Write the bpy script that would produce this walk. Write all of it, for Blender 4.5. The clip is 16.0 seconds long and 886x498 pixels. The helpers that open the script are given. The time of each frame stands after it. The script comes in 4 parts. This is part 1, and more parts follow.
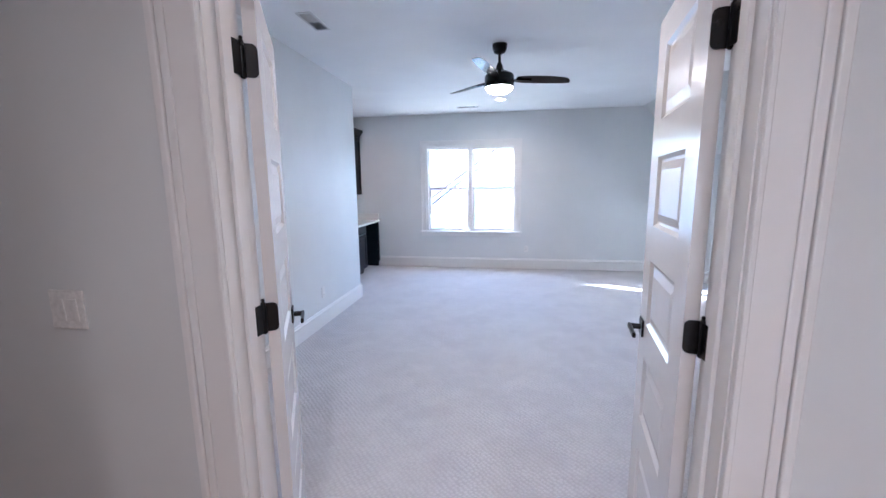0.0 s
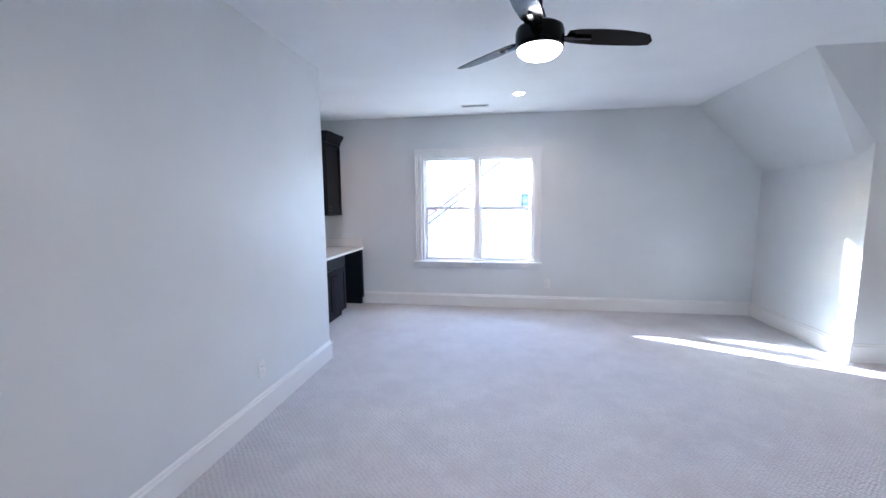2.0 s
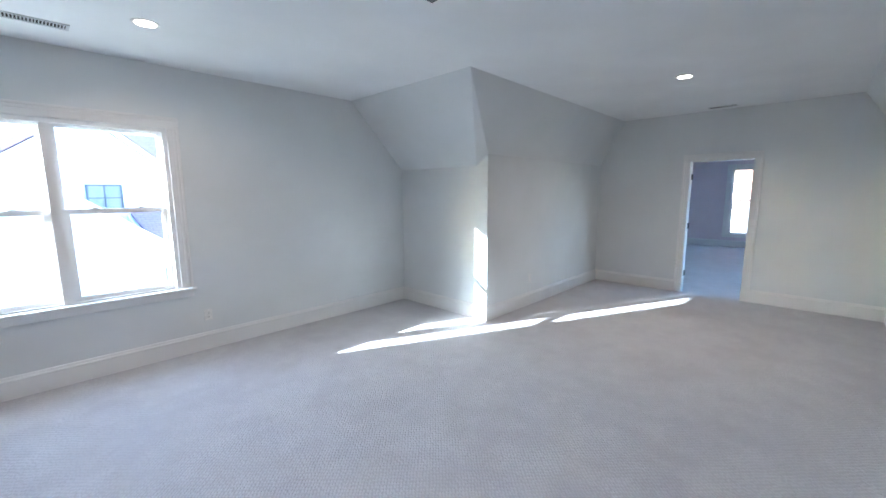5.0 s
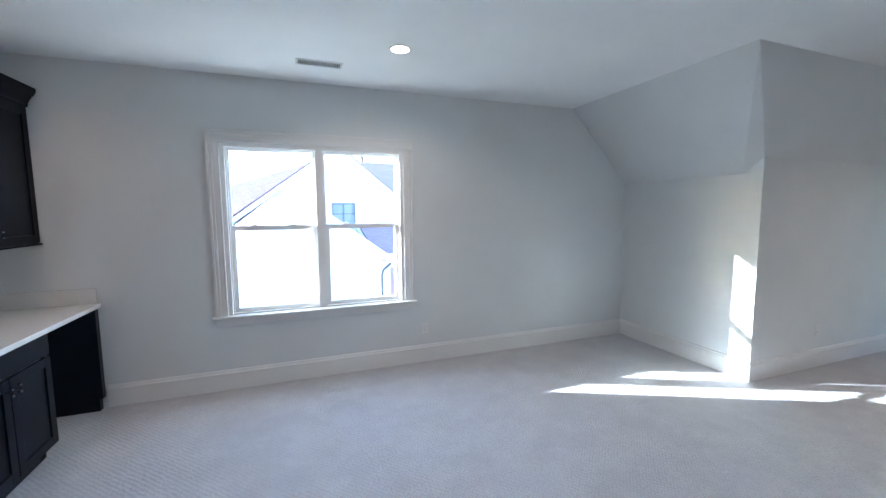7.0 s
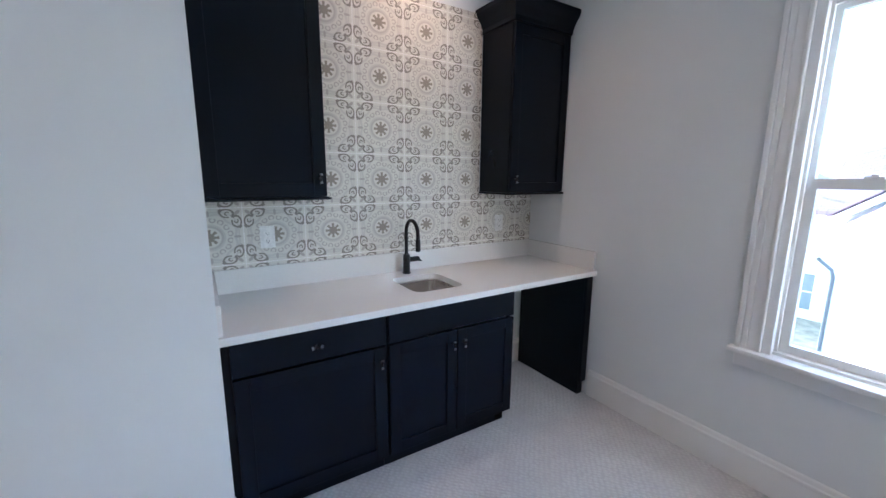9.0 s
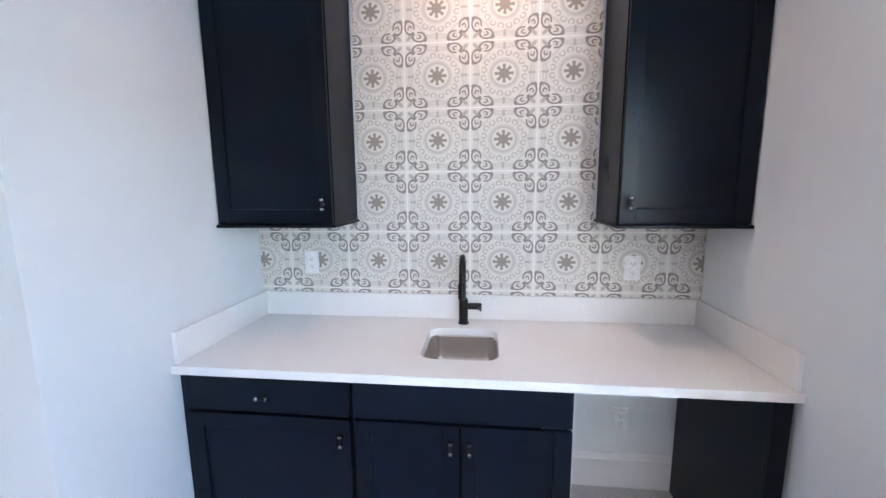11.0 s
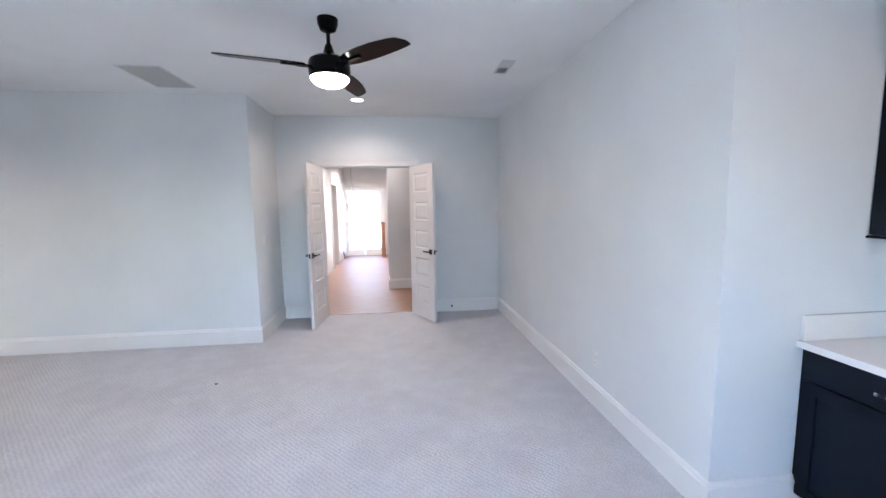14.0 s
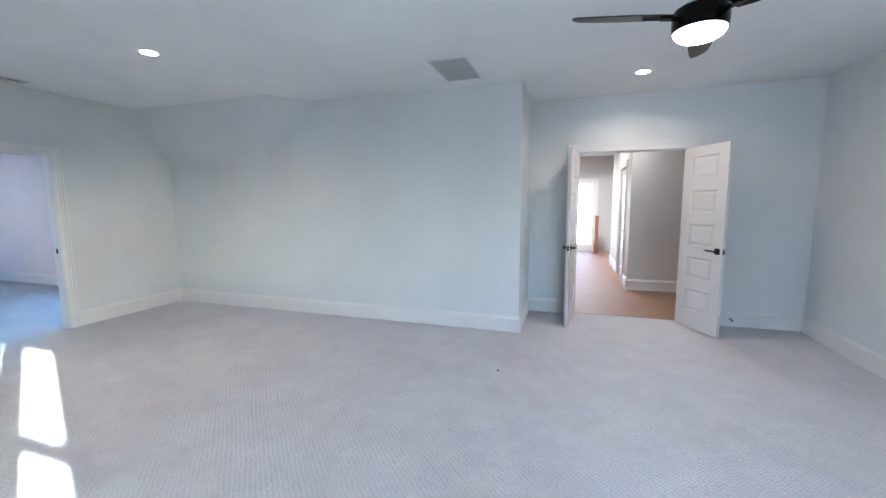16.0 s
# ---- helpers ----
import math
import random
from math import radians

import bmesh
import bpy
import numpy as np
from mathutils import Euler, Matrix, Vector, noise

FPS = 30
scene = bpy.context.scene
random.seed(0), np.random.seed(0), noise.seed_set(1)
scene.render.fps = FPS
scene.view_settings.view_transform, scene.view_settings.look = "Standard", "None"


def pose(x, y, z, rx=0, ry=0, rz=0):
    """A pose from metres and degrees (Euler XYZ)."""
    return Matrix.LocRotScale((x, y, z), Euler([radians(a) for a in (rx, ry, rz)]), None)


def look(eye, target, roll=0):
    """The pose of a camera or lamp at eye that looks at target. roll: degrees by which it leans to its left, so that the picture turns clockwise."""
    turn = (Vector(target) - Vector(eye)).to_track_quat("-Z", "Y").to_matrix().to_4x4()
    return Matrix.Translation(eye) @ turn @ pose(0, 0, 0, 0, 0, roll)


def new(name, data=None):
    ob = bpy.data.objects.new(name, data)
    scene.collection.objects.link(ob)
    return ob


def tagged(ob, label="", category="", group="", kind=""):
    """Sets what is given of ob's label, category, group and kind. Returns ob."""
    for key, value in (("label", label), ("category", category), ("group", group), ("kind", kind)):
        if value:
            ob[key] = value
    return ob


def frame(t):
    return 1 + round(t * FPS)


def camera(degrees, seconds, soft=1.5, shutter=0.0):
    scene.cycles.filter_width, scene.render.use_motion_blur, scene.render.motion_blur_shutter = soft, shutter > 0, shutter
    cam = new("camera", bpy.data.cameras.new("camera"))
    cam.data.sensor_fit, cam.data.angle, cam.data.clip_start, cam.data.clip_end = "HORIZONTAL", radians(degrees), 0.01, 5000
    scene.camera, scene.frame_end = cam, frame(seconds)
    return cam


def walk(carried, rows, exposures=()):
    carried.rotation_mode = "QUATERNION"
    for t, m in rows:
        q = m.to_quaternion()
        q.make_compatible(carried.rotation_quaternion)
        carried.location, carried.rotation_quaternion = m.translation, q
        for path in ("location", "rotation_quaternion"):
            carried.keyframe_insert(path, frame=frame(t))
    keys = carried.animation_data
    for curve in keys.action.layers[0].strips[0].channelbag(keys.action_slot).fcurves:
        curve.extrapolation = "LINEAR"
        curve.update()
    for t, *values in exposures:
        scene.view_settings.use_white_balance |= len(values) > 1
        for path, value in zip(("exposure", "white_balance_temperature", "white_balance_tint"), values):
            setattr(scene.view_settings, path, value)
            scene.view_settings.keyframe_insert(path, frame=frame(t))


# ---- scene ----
cam = camera(96.8, 16.0)
PATH = [
    (0, (0.498, -0.539, 1.489), (0.174, 1.410, 1.172), -0.6),
    (0.5, (0.420, -0.260, 1.553), (0.076, 1.704, 1.395), -0.5),
    (1, (0.396, 0.063, 1.538), (0.037, 2.025, 1.381), -0.4),
    (1.5, (0.279, 0.494, 1.505), (-0.081, 2.454, 1.329), -0.5),
    (2, (0.218, 0.902, 1.517), (-0.090, 2.864, 1.285), -0.4),
    (2.5, (0.196, 1.179, 1.553), (0.009, 3.151, 1.278), -0.6),
    (3, (0.073, 1.232, 1.585), (0.139, 3.210, 1.298), -0.6),
    (3.5, (0.093, 1.336, 1.595), (0.489, 3.274, 1.303), -0.7),
    (4, (-0.012, 1.622, 1.556), (0.828, 3.418, 1.271), -0.5),
    (4.2, (-0.033, 1.713, 1.559), (0.983, 3.416, 1.272), -0.4),
    (6.3, (-0.777, 2.608, 1.626), (0.791, 3.824, 1.348), -0.6),
    (6.5, (-0.644, 2.609, 1.617), (0.690, 4.078, 1.367), -0.4),
    (7, (-0.377, 2.722, 1.592), (0.310, 4.590, 1.394), -0.4),
    (7.5, (0.002, 3.057, 1.509), (-0.159, 5.040, 1.311), -0.1),
    (8, (0.213, 3.500, 1.464), (-0.755, 5.232, 1.212), 0),
    (8.5, (0.118, 4.024, 1.470), (-1.355, 5.331, 1.121), 0.4),
    (9, (-0.309, 4.423, 1.459), (-1.980, 5.460, 1.098), 0.4),
    (9.2, (-0.484, 4.519, 1.455), (-2.196, 5.488, 1.094), 0.5),
    (11.3, (-0.638, 5.759, 1.520), (-2.568, 5.325, 1.227), -0.6),
    (11.5, (-0.590, 5.858, 1.530), (-2.486, 5.292, 1.240), -0.6),
    (12, (-0.326, 6.034, 1.545), (-2.081, 5.118, 1.261), -0.6),
    (12.5, (-0.197, 6.051, 1.548), (-1.697, 4.761, 1.256), -0.7),
    (13, (-0.088, 6.045, 1.541), (-1.175, 4.386, 1.280), -0.6),
    (13.5, (-0.052, 6.049, 1.537), (-0.633, 4.149, 1.306), -0.7),
    (14, (-0.007, 6.042, 1.529), (-0.240, 4.068, 1.309), -0.8),
    (14.5, (0.111, 6.013, 1.516), (0.130, 4.025, 1.295), -0.7),
    (15, (0.332, 5.983, 1.508), (0.522, 4.006, 1.271), -0.7),
    (15.5, (0.717, 5.940, 1.472), (1.047, 3.982, 1.239), -0.5),
    (16, (1.008, 5.816, 1.476), (1.632, 3.931, 1.237), -0.4),
]
EXPOSURES = [(0, 4.82, 4740, 12), (1.5, 4.75, 4800, 12), (3, 4.62, 4940, 12), (4, 4.57, 4960, 9), (6.5, 4.29, 4960, 4), (7, 4.22, 4960, 5), (8, 4.1, 5040, 9), (8.5, 3.92, 5040, 9), (9, 4.28, 5080, 9), (11.5, 4.97, 5060, 12), (12.5, 4.97, 5080, 11), (13.5, 4.90, 5120, 11), (15, 4.88, 5020, 8), (16, 4.76, 4900, 5)]
walk(cam, [(t, look(eye, target, roll)) for t, eye, target, roll in PATH], EXPOSURES)

# ---- light ----
TRAVEL = Vector((1.0, -0.476, -0.3125))
world = bpy.data.worlds.new("sky")
scene.world = world
world.use_nodes = True
wt = world.node_tree
sky = wt.nodes.new("ShaderNodeTexSky")
sky.sky_type = "NISHITA"
sky.sun_disc = False
sky.sun_elevation = math.asin(-TRAVEL.normalized().z)
sky.sun_rotation = math.atan2(-TRAVEL.x, -TRAVEL.y)
wt.nodes["Background"].inputs["Strength"].default_value = 0.108
wt.links.new(sky.outputs[0], wt.nodes["Background"].inputs["Color"])
sun = new("sun", bpy.data.lights.new("sun", "SUN"))
sun.data.energy, sun.data.angle, sun.data.color = 2.4, radians(0.5), (1.0, 0.93, 0.80)
sun.matrix_world = look((-20, 20, 12), Vector((-20, 20, 12)) + TRAVEL)


# ---- materials ----
class Nodes:
    """Short hand for node trees."""

    def __init__(self, name, rough=0.5, metal=0.0, color=(0.8, 0.8, 0.8), coat=0.0):
        self.mat = bpy.data.materials.new(name)
        self.mat.use_nodes = True
        self.t = self.mat.node_tree
        self.b = self.t.nodes["Principled BSDF"]
        self.b.inputs["Base Color"].default_value = (*color, 1)
        self.b.inputs["Roughness"].default_value = rough
        self.b.inputs["Metallic"].default_value = metal
        self.b.inputs["Coat Weight"].default_value = coat

    def put(self, socket, value):
        if isinstance(value, bpy.types.NodeSocket):
            self.t.links.new(value, socket)
        else:
            socket.default_value = value

    def m(self, op, a, b=0.0, c=0.0):
        n = self.t.nodes.new("ShaderNodeMath")
        n.operation = op
        for s, v in zip(n.inputs, (a, b, c)):
            self.put(s, v)
        return n.outputs[0]

    def position(self):
        n = self.t.nodes.new("ShaderNodeNewGeometry")
        s = self.t.nodes.new("ShaderNodeSeparateXYZ")
        self.t.links.new(n.outputs["Position"], s.inputs[0])
        return n.outputs["Position"], s.outputs[0], s.outputs[1], s.outputs[2]

    def noise(self, scale, detail=3.0, vector=None, rough=0.5):
        n = self.t.nodes.new("ShaderNodeTexNoise")
        n.inputs["Scale"].default_value, n.inputs["Detail"].default_value, n.inputs["Roughness"].default_value = scale, detail, rough
        self.t.links.new(vector or self.position()[0], n.inputs["Vector"])
        return n.outputs[0]

    def mix(self, fac, a, b):
        n = self.t.nodes.new("ShaderNodeMix")
        n.data_type = "RGBA"
        self.put(n.inputs[0], fac)
        for s, v in ((n.inputs[6], a), (n.inputs[7], b)):
            self.put(s, v if isinstance(v, bpy.types.NodeSocket) else (*v, 1))
        return n.outputs[2]

    def span(self, v, lo, hi, a=0.0, b=1.0):
        n = self.t.nodes.new("ShaderNodeMapRange")
        for s, w in zip(n.inputs, (v, lo, hi, a, b)):
            self.put(s, w)
        return n.outputs[0]

    def bump(self, height, strength=0.2, distance=0.002):
        n = self.t.nodes.new("ShaderNodeBump")
        n.inputs["Strength"].default_value, n.inputs["Distance"].default_value = strength, distance
        self.t.links.new(height, n.inputs["Height"])
        self.t.links.new(n.outputs[0], self.b.inputs["Normal"])

    def color(self, v):
        self.put(self.b.inputs["Base Color"], v)

    def rough(self, v):
        self.put(self.b.inputs["Roughness"], v)


def paint(name, color, rough, grain=220, strength=0.12):
    """Rolled wall paint: faint mottling and orange peel."""
    n = Nodes(name, rough, color=color)
    big, fine = n.noise(1.3, 4), n.noise(grain, 2)
    dark = tuple(c * 0.94 for c in color)
    n.color(n.mix(n.span(big, 0.35, 0.65), dark, color))
    n.rough(n.span(n.noise(6, 3), 0.3, 0.7, rough - 0.05, rough + 0.06))
    n.bump(fine, strength, 0.0012)
    return n.mat


WALL = paint("wall_paint", (0.695, 0.718, 0.724), 0.40)
CEILING = paint("ceiling_paint", (0.82, 0.84, 0.85), 0.75, 180, 0.2)
HALLPAINT = paint("hall_paint", (0.66, 0.655, 0.64), 0.5)


def satin(name, color, rough):
    """Brushed satin enamel: even colour, very fine brush grain."""
    n = Nodes(name, rough, color=color)
    fine = n.noise(140, 2)
    n.color(n.mix(n.span(n.noise(0.8, 2), 0.2, 0.8), tuple(k * 0.975 for k in color), color))
    n.rough(n.span(n.noise(45, 2), 0.2, 0.8, rough - 0.02, rough + 0.02))
    n.bump(fine, 0.03, 0.0006)
    return n.mat


TRIM = satin("trim_enamel", (0.76, 0.76, 0.755), 0.34)
DOORPAINT = satin("door_enamel", (0.70, 0.69, 0.68), 0.22)
SIDEPAINT = paint("side_room_paint", (0.74, 0.665, 0.72), 0.5)


def plain(name, color, rough, metal=0.0, scale=60, vary=0.15, coat=0.0):
    n = Nodes(name, rough, metal, color, coat)
    n.color(n.mix(n.span(n.noise(scale, 3), 0.35, 0.65), tuple(c * (1 - vary) for c in color), color))
    n.rough(n.span(n.noise(scale * 0.4, 3), 0.3, 0.7, max(0.02, rough - 0.06), rough + 0.06))
    return n.mat


CABINET = plain("navy_cabinet_lacquer", (0.0018, 0.0044, 0.0100), 0.33, 0, 4, 0.06)
CABINET.node_tree.nodes["Principled BSDF"].inputs["Specular IOR Level"].default_value = 0.17
PRIMED = plain("pale_primed_board", (0.66, 0.67, 0.66), 0.5, 0, 8, 0.06)
BLACK = plain("matt_black_metal", (0.012, 0.012, 0.013), 0.32, 0.6)
FANBLACK = plain("gloss_black_fan", (0.003, 0.003, 0.0035), 0.16, 0.0, 30, 0.1, 0.0)
FANBLACK.node_tree.nodes["Principled BSDF"].inputs["Specular IOR Level"].default_value = 0.12
CHROME = plain("smoked_chrome", (0.55, 0.56, 0.58), 0.18, 1.0)
SMOKED = plain("dark_smoked_chrome", (0.36, 0.37, 0.39), 0.16, 1.0)
STEEL = Nodes("brushed_steel", 0.22, 1.0, (0.66, 0.62, 0.58)).mat
PLASTIC = plain("white_plastic", (0.80, 0.80, 0.79), 0.35)
DARKHOLE = plain("duct_shadow", (0.02, 0.02, 0.02), 0.8)
VENT = plain("vent_white_enamel", (0.62, 0.64, 0.65), 0.45)
GREYSLAT = plain("grille_grey_enamel", (0.46, 0.47, 0.475), 0.5)
DARKGREY = plain("vent_grey_enamel", (0.10, 0.11, 0.12), 0.5)


def quartz():
    n = Nodes("white_quartz", 0.12, color=(0.74, 0.73, 0.71))
    n.color(n.mix(n.span(n.noise(160, 3), 0.3, 0.8), (0.745, 0.735, 0.72), (0.705, 0.695, 0.68)))
    n.rough(n.span(n.noise(60, 2), 0.2, 0.8, 0.10, 0.14))
    return n.mat


QUARTZ = quartz()


def carpet():
    n = Nodes("loop_carpet", 0.95, color=(0.52, 0.51, 0.52))
    pos, x, y, z = n.position()
    warp = n.m("MULTIPLY", n.m("SUBTRACT", n.noise(2.3, 3), 0.5), 0.05)
    u, v = n.m("ADD", n.m("ADD", x, y), warp), n.m("ADD", n.m("SUBTRACT", x, y), warp)
    cells = n.t.nodes.new("ShaderNodeTexVoronoi")
    cells.feature, cells.voronoi_dimensions = "SMOOTH_F1", "2D"
    cells.inputs["Scale"].default_value, cells.inputs["Randomness"].default_value, cells.inputs["Smoothness"].default_value = 1.0, 0.42, 0.35
    joined = n.t.nodes.new("ShaderNodeCombineXYZ")
    n.put(joined.inputs[0], n.m("DIVIDE", u, 0.036))
    n.put(joined.inputs[1], n.m("DIVIDE", v, 0.025))
    n.t.links.new(joined.outputs[0], cells.inputs["Vector"])
    trodden = n.span(n.noise(2.6, 5, rough=0.62), 0.43, 0.62, 1.0, 0.58)
    loops = n.m("MULTIPLY", n.span(cells.outputs["Distance"], 0.0, 0.62, 1.0, 0.0), trodden)
    fuzz, worn = n.noise(170, 3), n.noise(2.1, 6, rough=0.70)
    base = n.mix(n.span(loops, 0.10, 0.75), (0.500, 0.498, 0.522), (0.610, 0.607, 0.625))
    base = n.mix(n.m("MULTIPLY", n.span(worn, 0.44, 0.60), 0.50), base, (0.445, 0.437, 0.470))
    base = n.mix(n.m("MULTIPLY", n.span(n.noise(5.5, 4, rough=0.7), 0.48, 0.66), 0.32), base, (0.645, 0.640, 0.650))
    base = n.mix(n.m("MULTIPLY", n.span(fuzz, 0.3, 0.7), 0.22), base, (0.42, 0.415, 0.42))
    n.color(base)
    n.bump(n.m("ADD", loops, n.m("MULTIPLY", fuzz, 0.45)), 1.0, 0.0042)
    n.b.inputs["Sheen Weight"].default_value = 0.25
    return n.mat


CARPET = carpet()


def oak():
    n = Nodes("oak_plank", 0.5, color=(0.40, 0.27, 0.18))
    info = n.t.nodes.new("ShaderNodeObjectInfo")
    pos = n.position()[0]
    mp = n.t.nodes.new("ShaderNodeMapping")
    mp.inputs["Scale"].default_value = (1.2, 14, 1)
    n.t.links.new(pos, mp.inputs[0])
    g = n.noise(3, 5, mp.outputs[0])
    c = n.mix(n.span(g, 0.3, 0.7), (0.23, 0.135, 0.085), (0.36, 0.225, 0.150))
    n.color(n.mix(n.m("MULTIPLY", info.outputs["Random"], 0.5), c, (0.29, 0.17, 0.11)))
    n.bump(g, 0.1, 0.001)
    return n.mat


OAK = oak()
NEWEL = plain("stained_newel_wood", (0.32, 0.15, 0.07), 0.35, 0, 12, 0.35)

TILE, TILE_H, TILE_Y, TILE_Z = 0.3030, 0.2865, 5.212, 1.300


def patterned_tile():
    """Encaustic print: rosette with rings in each tile, curled petals round each corner."""
    n = Nodes("patterned_tile", 0.30, color=(0.72, 0.70, 0.66))
    pos, x, y, z = n.position()
    u = n.m("SUBTRACT", n.m("FRACT", n.m("DIVIDE", n.m("SUBTRACT", y, TILE_Y - 20 * TILE), TILE)), 0.5)
    v = n.m("SUBTRACT", n.m("FRACT", n.m("DIVIDE", n.m("SUBTRACT", z, TILE_Z - 20 * TILE_H), TILE_H)), 0.5)
    a, b = n.m("ABSOLUTE", u), n.m("ABSOLUTE", v)
    r, th = n.m("SQRT", n.m("ADD", n.m("MULTIPLY", u, u), n.m("MULTIPLY", v, v))), n.m("ARCTAN2", v, u)

    def below(q, lim, soft=0.008):
        return n.span(q, lim - soft, lim + soft, 1.0, 0.0)

    def band(q, mid, half, soft=0.007):
        return below(n.m("ABSOLUTE", n.m("SUBTRACT", q, mid)), half, soft)

    def ellipse(p, q, cp, cq, rp, rq, turn=0.0):
        p, q = n.m("SUBTRACT", p, cp), n.m("SUBTRACT", q, cq)
        c, s = math.cos(turn), math.sin(turn)
        e = n.m("DIVIDE", n.m("ADD", n.m("MULTIPLY", p, c), n.m("MULTIPLY", q, s)), rp)
        f = n.m("DIVIDE", n.m("SUBTRACT", n.m("MULTIPLY", q, c), n.m("MULTIPLY", p, s)), rq)
        return n.m("SQRT", n.m("ADD", n.m("MULTIPLY", e, e), n.m("MULTIPLY", f, f)))

    p, q = n.m("SUBTRACT", 0.5, a), n.m("SUBTRACT", 0.5, b)
    lo, hi = n.m("MINIMUM", p, q), n.m("MAXIMUM", p, q)
    petals = n.m("MULTIPLY", n.span(n.m("COSINE", n.m("MULTIPLY", th, 8.0)), -0.30, 0.10), 0.064)
    flower = below(n.m("SUBTRACT", r, petals), 0.076)
    ring = band(r, 0.190, 0.019)
    halo = band(r, 0.222, 0.012)

    def curls(radius, count, size, half):
        """A ring of small open circles round the rosette, their openings in turn inside and outside."""
        step = 2 * math.pi / count
        s = n.m("MULTIPLY", n.m("SUBTRACT", n.m("FRACT", n.m("ADD", n.m("DIVIDE", th, step), 20.0)), 0.5), step * radius)
        q = n.m("SUBTRACT", r, radius)
        turn = n.m("SIGN", n.m("SINE", n.m("MULTIPLY", th, count / 2)))
        circle = band(n.m("SQRT", n.m("ADD", n.m("MULTIPLY", s, s), n.m("MULTIPLY", q, q))), size, half)
        return n.m("MULTIPLY", circle, n.span(n.m("MULTIPLY", q, turn), -0.036, -0.027))

    scroll = curls(0.305, 16, 0.038, 0.0105)
    wave = n.m("MULTIPLY", n.m("COSINE", n.m("MULTIPLY", th, 8.0)), 0.022)
    cloudline = band(n.m("ADD", r, wave), 0.398, 0.020)
    bracket = band(n.m("ADD", r, n.m("MULTIPLY", n.m("COSINE", n.m("MULTIPLY", th, 4.0)), 0.030)), 0.462, 0.012)
    slant = n.m("DIVIDE", n.m("ADD", n.m("MULTIPLY", n.m("SUBTRACT", hi, 0.245), 0.86), n.m("MULTIPLY", n.m("SUBTRACT", lo, 0.090), 0.50)), 0.088)
    loop = n.m("MAXIMUM", ellipse(lo, hi, 0.092, 0.235, 0.080, 0.118, 0.10), slant)
    crown = n.m("ADD", n.m("DIVIDE", n.m("ABSOLUTE", n.m("SUBTRACT", lo, 0.045)), 0.034), n.m("DIVIDE", n.m("ABSOLUTE", n.m("SUBTRACT", hi, 0.318)), 0.046))
    gap = n.span(ellipse(lo, hi, 0.152, 0.185, 0.026, 0.020), 0.9, 1.1)
    curl = n.m("MULTIPLY", n.m("MAXIMUM", band(loop, 0.84, 0.155, 0.035), n.m("MULTIPLY", below(crown, 1.0, 0.1), n.span(loop, 0.75, 0.85))), gap)
    hook = n.m("MULTIPLY", band(ellipse(lo, hi, 0.098, 0.222, 0.038, 0.046), 0.74, 0.26, 0.08), n.span(n.m("ADD", hi, n.m("MULTIPLY", lo, -0.6)), 0.140, 0.156))
    heart = below(ellipse(lo, hi, 0.078, 0.078, 0.052, 0.028, 0.785), 1.0, 0.15)
    leaf = below(ellipse(lo, hi, 0.094, 0.5, 0.056, 0.022), 1.0, 0.15)
    fine, cloud = n.noise(260, 3), n.noise(9, 4)
    c = n.mix(n.span(cloud, 0.3, 0.7), (0.622, 0.602, 0.548), (0.667, 0.647, 0.590))
    faint, pale, soft, mid, dark, warm = (0.47, 0.452, 0.42), (0.545, 0.525, 0.49), (0.42, 0.396, 0.366), (0.40, 0.375, 0.345), (0.235, 0.215, 0.190), (0.27, 0.242, 0.20)
    for mask, tone in ((bracket, pale), (cloudline, pale), (halo, pale), (ring, faint), (scroll, soft), (leaf, soft), (heart, mid), (hook, dark), (curl, dark), (flower, warm)):
        c = n.mix(n.m("MULTIPLY", mask, n.span(fine, 0.25, 0.5, 0.80, 1.0)), c, tone)
    n.color(c)
    n.rough(n.span(cloud, 0.3, 0.7, 0.42, 0.54))
    n.b.inputs["Specular IOR Level"].default_value = 0.3
    return n.mat


TILEMAT = patterned_tile()
GROUT = plain("pale_grout", (0.86, 0.85, 0.83), 0.8)


def glow(name, color, strength):
    n = Nodes(name, 0.4, color=(0.8, 0.8, 0.8))
    n.b.inputs["Emission Color"].default_value = (*color, 1)
    n.b.inputs["Emission Strength"].default_value = strength
    return n.mat


LENS = glow("lit_lens", (1.0, 0.80, 0.58), 1.6)
GLOBE = glow("lit_opal_glass", (1.0, 0.80, 0.60), 2.6)


def glass():
    n = Nodes("window_glass", 0.0, color=(1, 1, 1))
    n.b.inputs["Transmission Weight"].default_value = 1.0
    n.b.inputs["IOR"].default_value = 1.01
    return n.mat


GLASS = glass()


# ---- mesh helpers ----
def box(bm, x0, x1, y0, y1, z0, z1, bevel=0.0):
    r = bmesh.ops.create_cube(bm, size=1.0)
    vs = r["verts"]
    for v in vs:
        v.co = Vector((x0 + (v.co.x + 0.5) * (x1 - x0), y0 + (v.co.y + 0.5) * (y1 - y0), z0 + (v.co.z + 0.5) * (z1 - z0)))
    if bevel:
        es = {e for v in vs for e in v.link_edges}
        bmesh.ops.bevel(bm, geom=list(es), offset=bevel, segments=2, affect="EDGES", profile=0.5)
    return bm


def boxes(*rows, bevel=0.0):
    bm = bmesh.new()
    for row in rows:
        box(bm, *row, bevel=bevel)
    return bm


